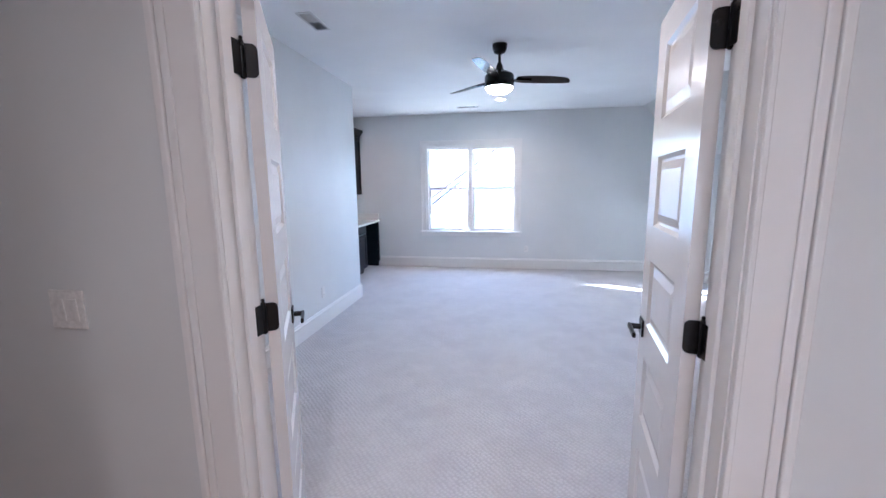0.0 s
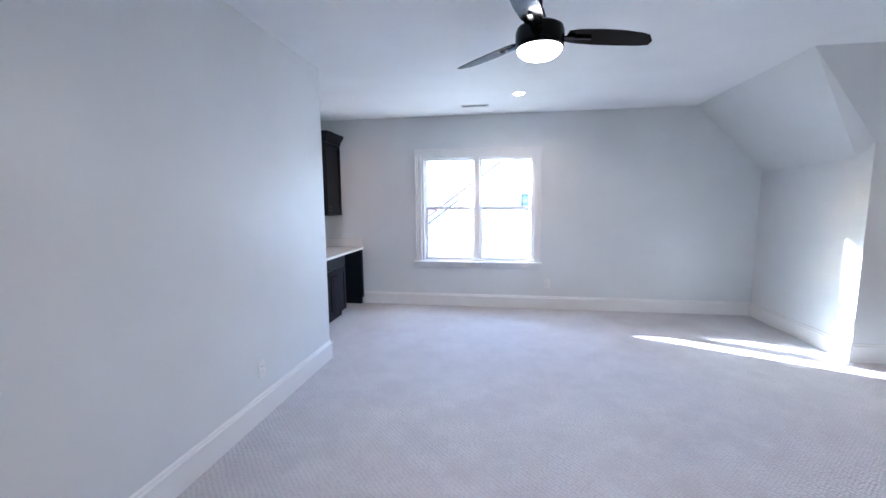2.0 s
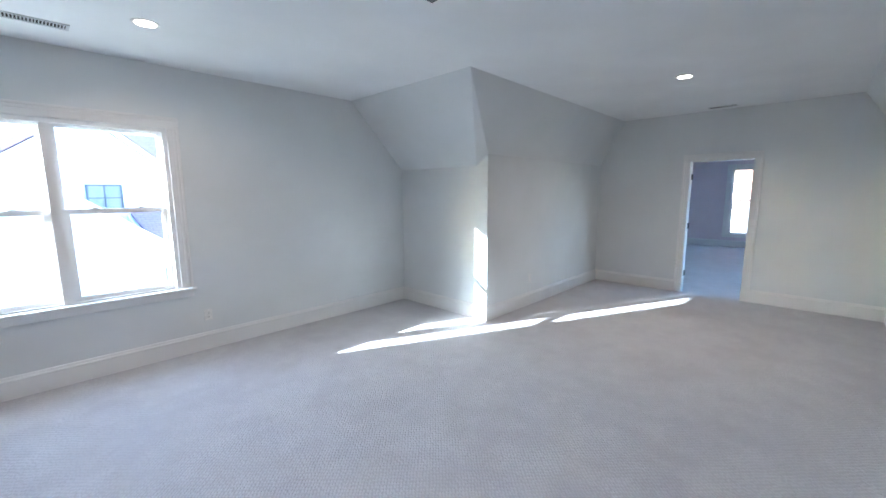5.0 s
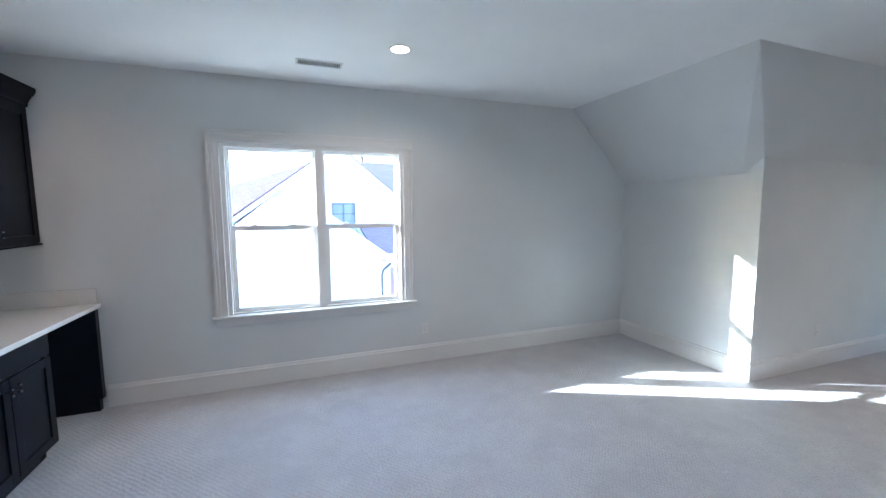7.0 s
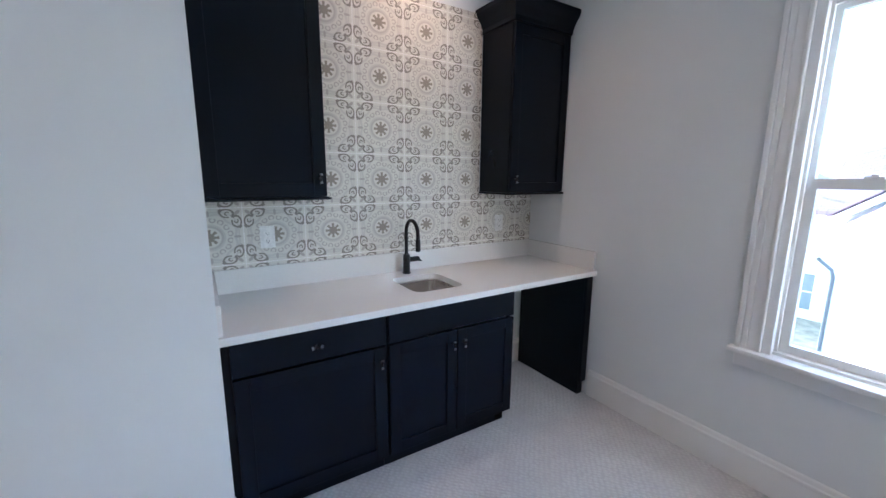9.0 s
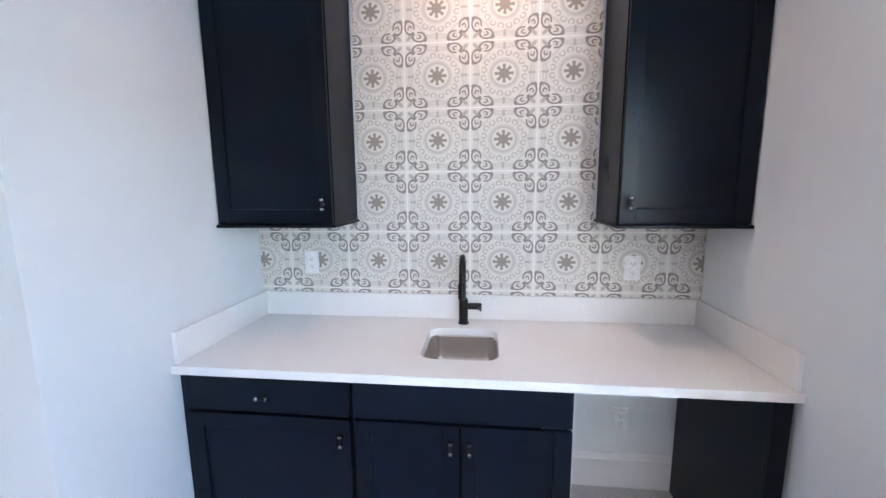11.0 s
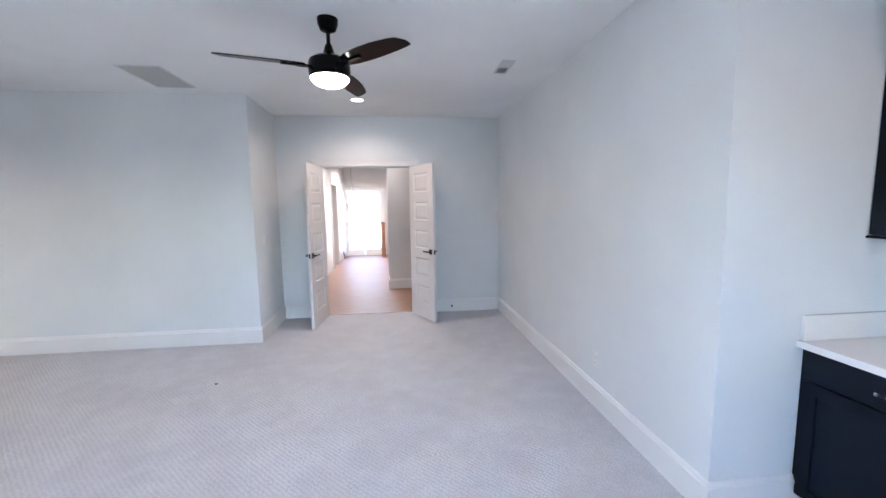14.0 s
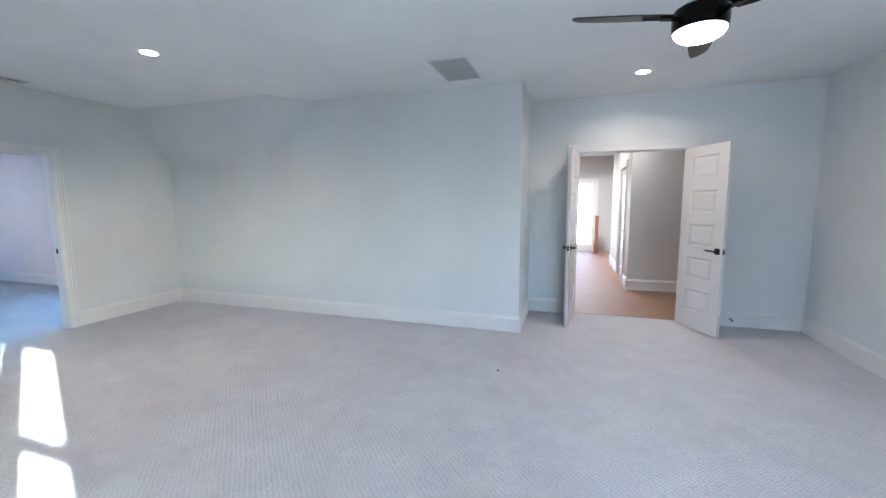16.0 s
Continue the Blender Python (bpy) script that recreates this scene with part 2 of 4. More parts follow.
def lathe(profile, centre=(0, 0, 0), steps=40, axis="z"):
    """A solid of revolution from (radius, height) pairs."""
    bm = bmesh.new()
    rings = []
    for rad, h in profile:
        ring = []
        for i in range(steps):
            t = 2 * math.pi * i / steps
            c, s = rad * math.cos(t), rad * math.sin(t)
            co = {"z": (c, s, h), "x": (h, c, s), "y": (s, h, c)}[axis]
            ring.append(bm.verts.new(Vector(co) + Vector(centre)))
        rings.append(ring)
    for lo, hi in zip(rings, rings[1:]):
        for i in range(steps):
            j = (i + 1) % steps
            bm.faces.new((lo[i], lo[j], hi[j], hi[i]))
    bm.faces.new(list(reversed(rings[0])))
    bm.faces.new(rings[-1])
    bmesh.ops.recalc_face_normals(bm, faces=bm.faces)
    return bm


def prism(points, offset):
    """A closed solid between a flat polygon and its copy moved by offset."""
    bm = bmesh.new()
    a = [bm.verts.new(p) for p in points]
    b = [bm.verts.new(Vector(p) + Vector(offset)) for p in points]
    bm.faces.new(a)
    bm.faces.new(list(reversed(b)))
    for i in range(len(a)):
        j = (i + 1) % len(a)
        bm.faces.new((a[i], b[i], b[j], a[j]))
    bmesh.ops.recalc_face_normals(bm, faces=bm.faces)
    return bm


def tube(path, radius, steps=14):
    """A round bar along a path."""
    bm = bmesh.new()
    path = [Vector(p) for p in path]
    rings, up = [], None
    for i, p in enumerate(path):
        d = (path[min(i + 1, len(path) - 1)] - path[max(i - 1, 0)]).normalized()
        side = d.orthogonal().normalized() if up is None else (up - d * up.dot(d)).normalized()
        up = side
        w = d.cross(side)
        rings.append([bm.verts.new(p + radius * (math.cos(2 * math.pi * k / steps) * side + math.sin(2 * math.pi * k / steps) * w)) for k in range(steps)])
    for lo, hi in zip(rings, rings[1:]):
        for i in range(steps):
            j = (i + 1) % steps
            bm.faces.new((lo[i], lo[j], hi[j], hi[i]))
    bm.faces.new(list(reversed(rings[0])))
    bm.faces.new(rings[-1])
    bmesh.ops.recalc_face_normals(bm, faces=bm.faces)
    return bm


def part(name, bm, material, parent=None, label="", smooth=False):
    me = bpy.data.meshes.new(name)
    bm.to_mesh(me)
    bm.free()
    me.materials.append(material)
    if smooth:
        me.polygons.foreach_set("use_smooth", [True] * len(me.polygons))
        me.set_sharp_from_angle(angle=radians(35))
    ob = new(name, me)
    if parent:
        ob.parent = parent
    if label:
        tagged(ob, label)
    return ob


def structure(name, bm, material, label, category="wall", smooth=False):
    return tagged(part(name, bm, material, smooth=smooth), label, category, kind="structure")


def thing(name, label, category, m=None, group="", kind=""):
    ob = new(name)
    ob.matrix_world = m or Matrix()
    return tagged(ob, label, category, group, kind)


# ---- plan, in metres ----
XW, XB, YS, YL, YN, CEIL = -1.475, -2.53, 0.495, 4.437, 6.58, 2.74
XC, YC, XE, XA, YB, TH = 1.558, 1.457, 6.69, 3.46, 5.025, 0.12
D0, D1, DTOP = -0.235, 0.990, 2.070          # double doorway
E0, E1, ETOP = 2.885, 3.640, 2.020            # doorway to the side room
W0, W1, WZ0, WZ1 = -0.980, 0.618, 0.67, 2.178  # window opening
NT = 0.152                                    # north wall thickness
XR, YR0, YR1 = 13.4, 1.3, 5.9                 # side room

structure("floor", boxes((XB - TH, XR + TH, 0.435, YN + NT, -0.12, 0.0)), CARPET, "pale grey loop-pile carpet over the whole floor", "carpet")
structure("ceiling", boxes((XB - TH, XR + TH, YS - TH, YN + NT, CEIL, CEIL + 0.12)), CEILING, "flat white painted plasterboard ceiling", "ceiling")
structure("wall_west", boxes((XW - TH, XW, YS, YL - TH, 0, CEIL), (XB - TH, XW, YL - TH, YL, 0, CEIL)), WALL, "pale blue-grey painted wall with an outside corner")
structure("wall_niche", boxes((XB - TH, XB, YL, YN, 0, CEIL)), WALL, "pale blue-grey painted wall behind the wet bar")
structure("wall_north", boxes((XB - TH, W0, YN, YN + NT, 0, CEIL), (W1, XA + TH, YN, YN + NT, 0, CEIL), (W0, W1, YN, YN + NT, 0, WZ0 - 0.03), (W0, W1, YN, YN + NT, WZ1, CEIL)), WALL, "pale blue-grey painted wall round the double window")
structure("wall_knee_a", boxes((XA, XA + TH, YB + TH, YN, 0, 1.90)), WALL, "low pale blue-grey knee wall under a sloped ceiling")
structure("wall_knee_b", boxes((XA, XE, YB, YB + TH, 0, 2.03)), WALL, "pale blue-grey knee wall beside the side room doorway")
structure("wall_slope_a", prism([(2.642, YN, CEIL), (XA, YN, 1.90), (XA, 5.20, 1.90), (2.642, 4.615, CEIL)], (0.10, 0, 0.10)), WALL, "sloped pale blue-grey ceiling plane above the knee wall")
sl = prism([(2.642, 4.615, CEIL), (XA, YB, 2.03), (XE, YB, 2.03), (XE, 4.66, CEIL)], (0, 0.12, 0.10))
sl2 = prism([(2.642, 4.615, CEIL), (XA, 5.20, 1.90), (XA, YB, 2.03)], (0.02, 0.10, 0.10))
structure("wall_hip_fill", prism([(XA, YB + TH, 1.90), (XA, 5.20, 1.90), (XA, YB + TH, 1.9407)], (0.1, 0, 0)), WALL, "small filler where the knee wall meets the slope")
structure("wall_slope_b", sl, WALL, "steep pale blue-grey sloped plane over the knee wall")
structure("wall_slope_hip", sl2, WALL, "small sloped plane where two roof slopes meet")
structure("wall_south_block", boxes((XC, XE, YC - TH, YC, 0, CEIL), (XC, XC + TH, YS, YC - TH, 0, CEIL)), WALL, "pale blue-grey painted wall with an outside corner")
def hipped_slope():
    """A slope along the wall whose end leans back as a small hip."""
    bm = bmesh.new()
    a, b, c = [bm.verts.new(q) for q in ((4.90, YC, 2.02), (4.20, YC, CEIL), (4.50, 1.90, CEIL))]
    d, e, f = [bm.verts.new(q) for q in ((XE, YC, 2.02), (XE, YC, CEIL), (XE, 1.90, CEIL))]
    for q in ((a, b, c), (d, f, e), (a, c, f, d), (a, d, e, b), (b, e, f, c)):
        bm.faces.new(q)
    bmesh.ops.recalc_face_normals(bm, faces=bm.faces)
    return bm


structure("wall_slope_c", hipped_slope(), WALL, "sloped pale blue-grey plane under the roof")
structure("wall_east", boxes((XE, XE + TH, YC - TH, E0 - 0.02, 0, CEIL), (XE, XE + TH, E1 + 0.02, YB + TH, 0, CEIL), (XE, XE + TH, E0 - 0.02, E1 + 0.02, ETOP + 0.02, CEIL)), WALL, "pale blue-grey end wall with an open doorway")
structure("wall_south", boxes((-3.0, D0 - 0.02, YS - TH, YS, 0, CEIL), (D1 + 0.02, 3.0, YS - TH, YS, 0, CEIL), (D0 - 0.02, D1 + 0.02, YS - TH, YS, DTOP + 0.02, CEIL)), WALL, "pale blue-grey wall with a double doorway")

# side room
structure("wall_side_far", boxes((XR, XR + TH, YR0, 2.775, 0, CEIL), (XR, XR + TH, 4.065, YR1, 0, CEIL), (XR, XR + TH, 2.775, 4.065, 0, 0.332), (XR, XR + TH, 2.775, 4.065, 2.20, CEIL)), SIDEPAINT, "cool blue-grey wall of the side room with a window")
structure("wall_side_north", boxes((XE + TH, XR + TH, YR1, YR1 + TH, 0, CEIL)), SIDEPAINT, "cool blue-grey wall of the side room")
# the opening serves a window out of view, added to let in daylight
structure("wall_side_south", boxes((XE + TH, 7.0, YR0 - TH, YR0, 0, CEIL), (8.9, XR + TH, YR0 - TH, YR0, 0, CEIL), (7.0, 8.9, YR0 - TH, YR0, 0, 0.37), (7.0, 8.9, YR0 - TH, YR0, 2.3, CEIL)), SIDEPAINT, "cool blue-grey wall of the side room")
structure("wall_side_west", boxes((XE + TH, XE + TH + 0.02, YB + TH, YR1, 0, CEIL)), SIDEPAINT, "cool blue-grey wall of the side room")

# hall
HX, HY, HS = 0.135, -1.25, -6.45
structure("hall_floor", boxes((-3.0, 3.0, HS, 0.435, -0.12, -0.016)), NEWEL, "sub-floor under the oak boards", "floor")
structure("hall_ceiling", boxes((-3.0, 3.0, HS - TH, YS - TH, CEIL, CEIL + 0.12)), CEILING, "flat white painted hall ceiling", "ceiling")
structure("wall_hall_south", boxes((-3.0, HX, HY - TH, HY, 0, CEIL), (HX - TH, HX, -1.85, HY - TH, 0, CEIL), (HX - TH, HX, -4.4, -2.65, 0, CEIL), (HX - TH, HX, -2.65, -1.85, DTOP, CEIL)), HALLPAINT, "warm off-white painted hall wall")
structure("wall_hall_east", boxes((1.55, 1.67, -2.0, YS - TH, 0, CEIL), (1.55, 1.67, -3.9, -2.8, 0, CEIL), (1.55, 1.67, HS, -4.7, 0, CEIL), (1.55, 1.67, -2.8, -2.0, DTOP, CEIL), (1.55, 1.67, -4.7, -3.9, DTOP, CEIL)), HALLPAINT, "warm off-white painted hall wall with door openings")
structure("wall_hall_end", boxes((-3.0, 0.45, HS - TH, HS, 0, CEIL), (1.5, 3.0, HS - TH, HS, 0, CEIL), (0.45, 1.5, HS - TH, HS, 2.0, CEIL)), HALLPAINT, "warm off-white hall end wall with a glazed door")
structure("wall_hall_west", boxes((-3.12, -3.0, HS - TH, YS, 0, CEIL), (3.0, 3.12, HS - TH, YS, 0, CEIL)), HALLPAINT, "warm off-white painted hall wall")


# ---- trim ----
def baseboard(name, x0, y0, x1, y1, nx, ny):
    """A skirting along a wall from one end to the other, standing out along (nx, ny), with a moulded cap."""
    prof = ((0, 0), (0.016, 0), (0.016, 0.138), (0.019, 0.142), (0.019, 0.154), (0.013, 0.160), (0.010, 0.176), (0.005, 0.182), (0, 0.182))
    bm = prism([(x0 + nx * d, y0 + ny * d, h) for d, h in prof], (x1 - x0, y1 - y0, 0))
    return structure(name, bm, TRIM, "white painted tall moulded baseboard", "baseboard")


CW = 0.102
baseboard("baseboard_1", XW, YS, XW, YL, 1, 0)
baseboard("baseboard_2", XW + 0.019, YL, -1.99, YL, 0, 1)
baseboard("baseboard_3", XA, YN, -1.89, YN, 0, -1)
baseboard("baseboard_4", XA, YN, XA, YB, -1, 0)
baseboard("baseboard_5", XA - 0.019, YB, XE, YB, 0, -1)
baseboard("baseboard_6", XE, YB, XE, E1 + CW, -1, 0)
baseboard("baseboard_7", XE, E0 - CW, XE, YC, -1, 0)
baseboard("baseboard_8", XC - 0.019, YC, XE, YC, 0, 1)
baseboard("baseboard_9", XC, YC, XC, YS, -1, 0)
baseboard("baseboard_10", D1 + CW, YS, XC, YS, 0, 1)
baseboard("baseboard_11", XW, YS, D0 - CW, YS, 0, 1)
baseboard("baseboard_12", XB, 5.93, XB, YN - 0.03, 1, 0)
baseboard("baseboard_13", XR, YR1, XR, YR0, -1, 0)
baseboard("baseboard_14", XE + TH, YR0, XR, YR0, 0, 1)
baseboard("baseboard_15", XE + TH, YR1, XR, YR1, 0, -1)
baseboard("baseboard_16", -3.0, HY, HX + 0.019, HY, 0, 1)
baseboard("baseboard_17", HX, HY, HX, -1.85 + CW, 1, 0)
baseboard("baseboard_18", HX, -2.65 - CW, HX, -4.4, 1, 0)
baseboard("baseboard_19", 1.55, -2.0 + CW, 1.55, YS - TH, -1, 0)
baseboard("baseboard_20", D0 - 0.135, YS - TH, -3.0, YS - TH, 0, -1)


def casing_board(x0, x1, z0, z1, outer):
    """One flat casing board with a raised back band along its outer edge and a bead along the inner one, facing -y."""
    bm = boxes((x0, x1, -0.014, 0, z0, z1))
    b = 0.022
    band = {"left": (x0, x0 + b, z0, z1), "right": (x1 - b, x1, z0, z1), "top": (x0, x1, z1 - b, z1)}[outer]
    box(bm, band[0], band[1], -0.027, -0.0142, band[2], band[3], bevel=0.004)
    g = b + 0.026
    step = {"left": (x0 + b + 0.001, x0 + g, z0, z1), "right": (x1 - g, x1 - b - 0.001, z0, z1), "top": (x0, x1, z1 - g, z1 - b - 0.001)}[outer]
    box(bm, step[0], step[1], -0.020, -0.0142, step[2], step[3], bevel=0.004)
    i = 0.014
    bead = {"left": (x1 - i, x1, z0, z1), "right": (x0, x0 + i, z0, z1), "top": (x0, x1, z0, z0 + i)}[outer]
    box(bm, bead[0], bead[1], -0.019, -0.0142, bead[2], bead[3], bevel=0.003)
    return bm


def casing(name, m, w, h, sides=("left", "right", "top"), z0=0.0, cw=CW):
    """The trim round an opening w wide from z0 to h, in its own frame: opening from x = 0 to w, facing -y."""
    ob = thing(name, "white painted moulded casing round an opening", "door trim", m, kind="structure")
    if "left" in sides:
        part("casing_side", casing_board(-cw, -0.004, z0, h + 0.004, "left"), TRIM, ob)
    if "right" in sides:
        part("casing_side", casing_board(w + 0.004, w + cw, z0, h + 0.004, "right"), TRIM, ob)
    if "top" in sides:
        part("casing_head", casing_board(-cw, w + cw, h + 0.0045, h + 0.004 + cw, "top"), TRIM, ob)
    return ob


def jamb(name, m, w, h, depth, stop=True):
    """The lining of a doorway: opening from x = 0 to w, depth along +y."""
    ob = thing(name, "white painted door lining with a stop bead", "door trim", m, kind="structure")
    part("jamb_side", boxes((-0.0195, 0, -0.001, depth + 0.001, 0, h)), TRIM, ob)
    part("jamb_side", boxes((w, w + 0.0195, -0.001, depth + 0.001, 0, h)), TRIM, ob)
    part("jamb_head", boxes((-0.0195, w + 0.0195, -0.001, depth + 0.001, h, h + 0.0195)), TRIM, ob)
    if stop:
        part("stop_bead", boxes((0.0002, 0.012, 0.036, 0.072, 0, h - 0.013), (w - 0.012, w - 0.0002, 0.036, 0.072, 0, h - 0.013), (0.0002, w - 0.0002, 0.036, 0.072, h - 0.012, h - 0.0002), bevel=0.002), TRIM, ob)
    return ob


jamb("double_door_lining", pose(D1, YS, 0, 0, 0, 180), D1 - D0, DTOP, TH)
casing("double_door_trim", pose(D1, YS, 0, 0, 0, 180), D1 - D0, DTOP)
casing("hall_side_trim", pose(D0, YS - TH, 0), D1 - D0, DTOP, cw=0.135)
jamb("side_door_lining", pose(XE, E1, 0, 0, 0, -90), E1 - E0, ETOP, TH, False)
casing("side_door_trim", pose(XE, E1, 0, 0, 0, -90), E1 - E0, ETOP)
casing("hall_door_trim", pose(HX, -2.65, 0, 0, 0, 90), 0.8, DTOP)
casing("hall_door_trim", pose(1.55, -2.0, 0, 0, 0, -90), 0.8, DTOP)
casing("hall_door_trim", pose(1.55, -3.9, 0, 0, 0, -90), 0.8, DTOP)


def hinge_plate(x0, x1, y0, y1, z0, z1, free, rad=0.016):
    """A hinge leaf in the plane x whose free edge (the low or high y) has rounded corners."""
    pts = []
    for cy, cz, a0 in ((y1, z1, 0), (y0, z1, 90), (y0, z0, 180), (y1, z0, 270)):
        sy, sz = (1 if cy == y1 else -1), (1 if cz == z1 else -1)
        if (cy == y1) == (free > 0):
            for i in range(6):
                a = radians(a0 + 18 * i)
                pts.append((x0, cy - sy * rad + rad * math.cos(a), cz - sz * rad + rad * math.sin(a)))
        else:
            pts.append((x0, cy, cz))
    return prism(pts, (x1 - x0, 0, 0))


def lever(s, parent, x, y, out):
    """A square rose and a flat lever that points back to the hinges; out is the side it stands on."""
    h = part("handle", boxes((x - 0.033, x + 0.033, min(y, y + out * 0.008), max(y, y + out * 0.008), 0.90, 0.966), bevel=0.003), BLACK, parent, "matt black square-rose lever handle")
    bm = lathe([(0.011, 0), (0.011, 0.036), (0.009, 0.04)], axis="y")
    bmesh.ops.scale(bm, vec=(1, out, 1), verts=bm.verts)
    bmesh.ops.translate(bm, vec=(x, y + out * 0.008, 0.933), verts=bm.verts)
    bmesh.ops.recalc_face_normals(bm, faces=bm.faces)
    part("neck", bm, BLACK, h, smooth=True)
    y0, y1 = sorted((y + out * 0.040, y + out * 0.053))
    part("lever", boxes((x - 0.115, x + 0.012, y0, y1, 0.924, 0.944), bevel=0.004), BLACK, h)
    return h


def door_leaf(name, m, w, s, label, levers=True, hinges=True):
    """A five-panel leaf: hinge edge at x = 0, thickness on the side s of y."""
    ob = thing(name, label, "door", m, kind="structure")
    z0, z1, t, st = 0.012, 2.062, 0.035, 0.122
    a, b = sorted((0.0, s * t))
    n, bottom, rail, top = 5, 0.200, 0.128, 0.105
    ph = (z1 - z0 - bottom - top - rail * (n - 1)) / n
    bm = boxes((0.002, st, a, b, z0, z1), (w - st, w, a, b, z0, z1), (st, w - st, a, b, z0, z0 + bottom), (st, w - st, a, b, z1 - top, z1))
    zs = [z0 + bottom + i * (ph + rail) for i in range(n)]
    for z in zs[:-1]:
        box(bm, st, w - st, a, b, z + ph, z + ph + rail)
    part("leaf_frame", bm, DOORPAINT, ob)
    for z in zs:
        bm = bmesh.new()
        for y, out in ((a, -1), (b, 1)):
            rows = ((0, 0.0), (0.012, 0.010), (0.020, 0.011), (0.048, 0.004))
            loops = []
            for inset, deep in rows:
                yy = y - out * deep
                loops.append([bm.verts.new(c) for c in ((st + inset, yy, z + inset), (w - st - inset, yy, z + inset), (w - st - inset, yy, z + ph - inset), (st + inset, yy, z + ph - inset))])
            for lo, hi in zip(loops, loops[1:]):
                for i in range(4):
                    j = (i + 1) % 4
                    bm.faces.new((lo[i], lo[j], hi[j], hi[i]))
            bm.faces.new(loops[-1])
        bmesh.ops.recalc_face_normals(bm, faces=bm.faces)
        part("panel", bm, DOORPAINT, ob)
    if levers:
        lever(s, ob, w - 0.062, b, 1)
        lever(s, ob, w - 0.062, a, -1)
        part("latch", boxes((w - 0.001, w + 0.002, (a + b) / 2 - 0.011, (a + b) / 2 + 0.011, 0.905, 0.96)), BLACK, ob)
    if hinges:
        for z in (0.24, 1.05, 1.795):
            hg = part("hinge", hinge_plate(-0.0015, 0.0019, *sorted((-s * 0.008, s * 0.034)), z, z + 0.09, s), BLACK, ob, "matt black butt hinge")
            part("knuckle", lathe([(0.004, z - 0.006), (0.0075, z - 0.002), (0.0075, z + 0.092), (0.004, z + 0.098), (0.006, z + 0.101), (0.003, z + 0.106)], (-0.009, -s * 0.006, 0), 14), BLACK, hg, smooth=True)
    return ob


door_leaf("door_1", pose(D0 + 0.003, YS + 0.027, 0, 0, 0, 117.2), 0.592, -1, "white five-panel door leaf standing wide open")
door_leaf("door_2", pose(D1 - 0.003, YS + 0.027, 0, 0, 0, 81.8), 0.592, 1, "white five-panel door leaf standing open")
for k, (hx, sg) in enumerate(((D0, 1), (D1, -1))):
    for z in (0.24, 1.05, 1.795):
        tagged(part("jamb_hinge_plate", hinge_plate(*sorted((hx, hx + sg * 0.003)), YS - 0.034, YS + 0.014, z, z + 0.09, -1), BLACK), "matt black hinge plate screwed to the door lining", "hinge", kind="structure")
door_leaf("door_3", pose(HX - 0.05, -2.645, 0, 0, 0, 90), 0.79, -1, "white five-panel hall door, closed", hinges=False)
for z in (0.25, 1.0, 1.75):
    tagged(part("side_hinge_plate", boxes((XE + 0.062, XE + 0.100, E1 - 0.004, E1, z, z + 0.09), (XE + 0.1002, XE + 0.118, E1 - 0.014, E1, z, z + 0.09), bevel=0.001), BLACK), "matt black hinge plate on the side room door lining", "hinge", kind="structure")
tagged(part("strike_plate", boxes((XE + 0.045, XE + 0.075, E0, E0 + 0.003, 0.90, 0.96)), BLACK), "black strike plate on the door lining", "strike plate", kind="structure")


# ---- window ----
def sash(ob, x0, x1, z0, z1, y, bottom, top, stile=0.042, t=0.032):
    f = part("sash", boxes((x0, x0 + stile, y, y + t, z0, z1), (x1 - stile, x1, y, y + t, z0, z1), (x0 + stile, x1 - stile, y, y + t, z0, z0 + bottom), (x0 + stile, x1 - stile, y, y + t, z1 - top, z1)), TRIM, ob, "white vinyl sash")
    p = part("pane", boxes((x0 + stile, x1 - stile, y + t / 2 - 0.002, y + t / 2 + 0.002, z0 + bottom, z1 - top)), GLASS, f, "clear glass pane")
    p.visible_shadow = False
    return f


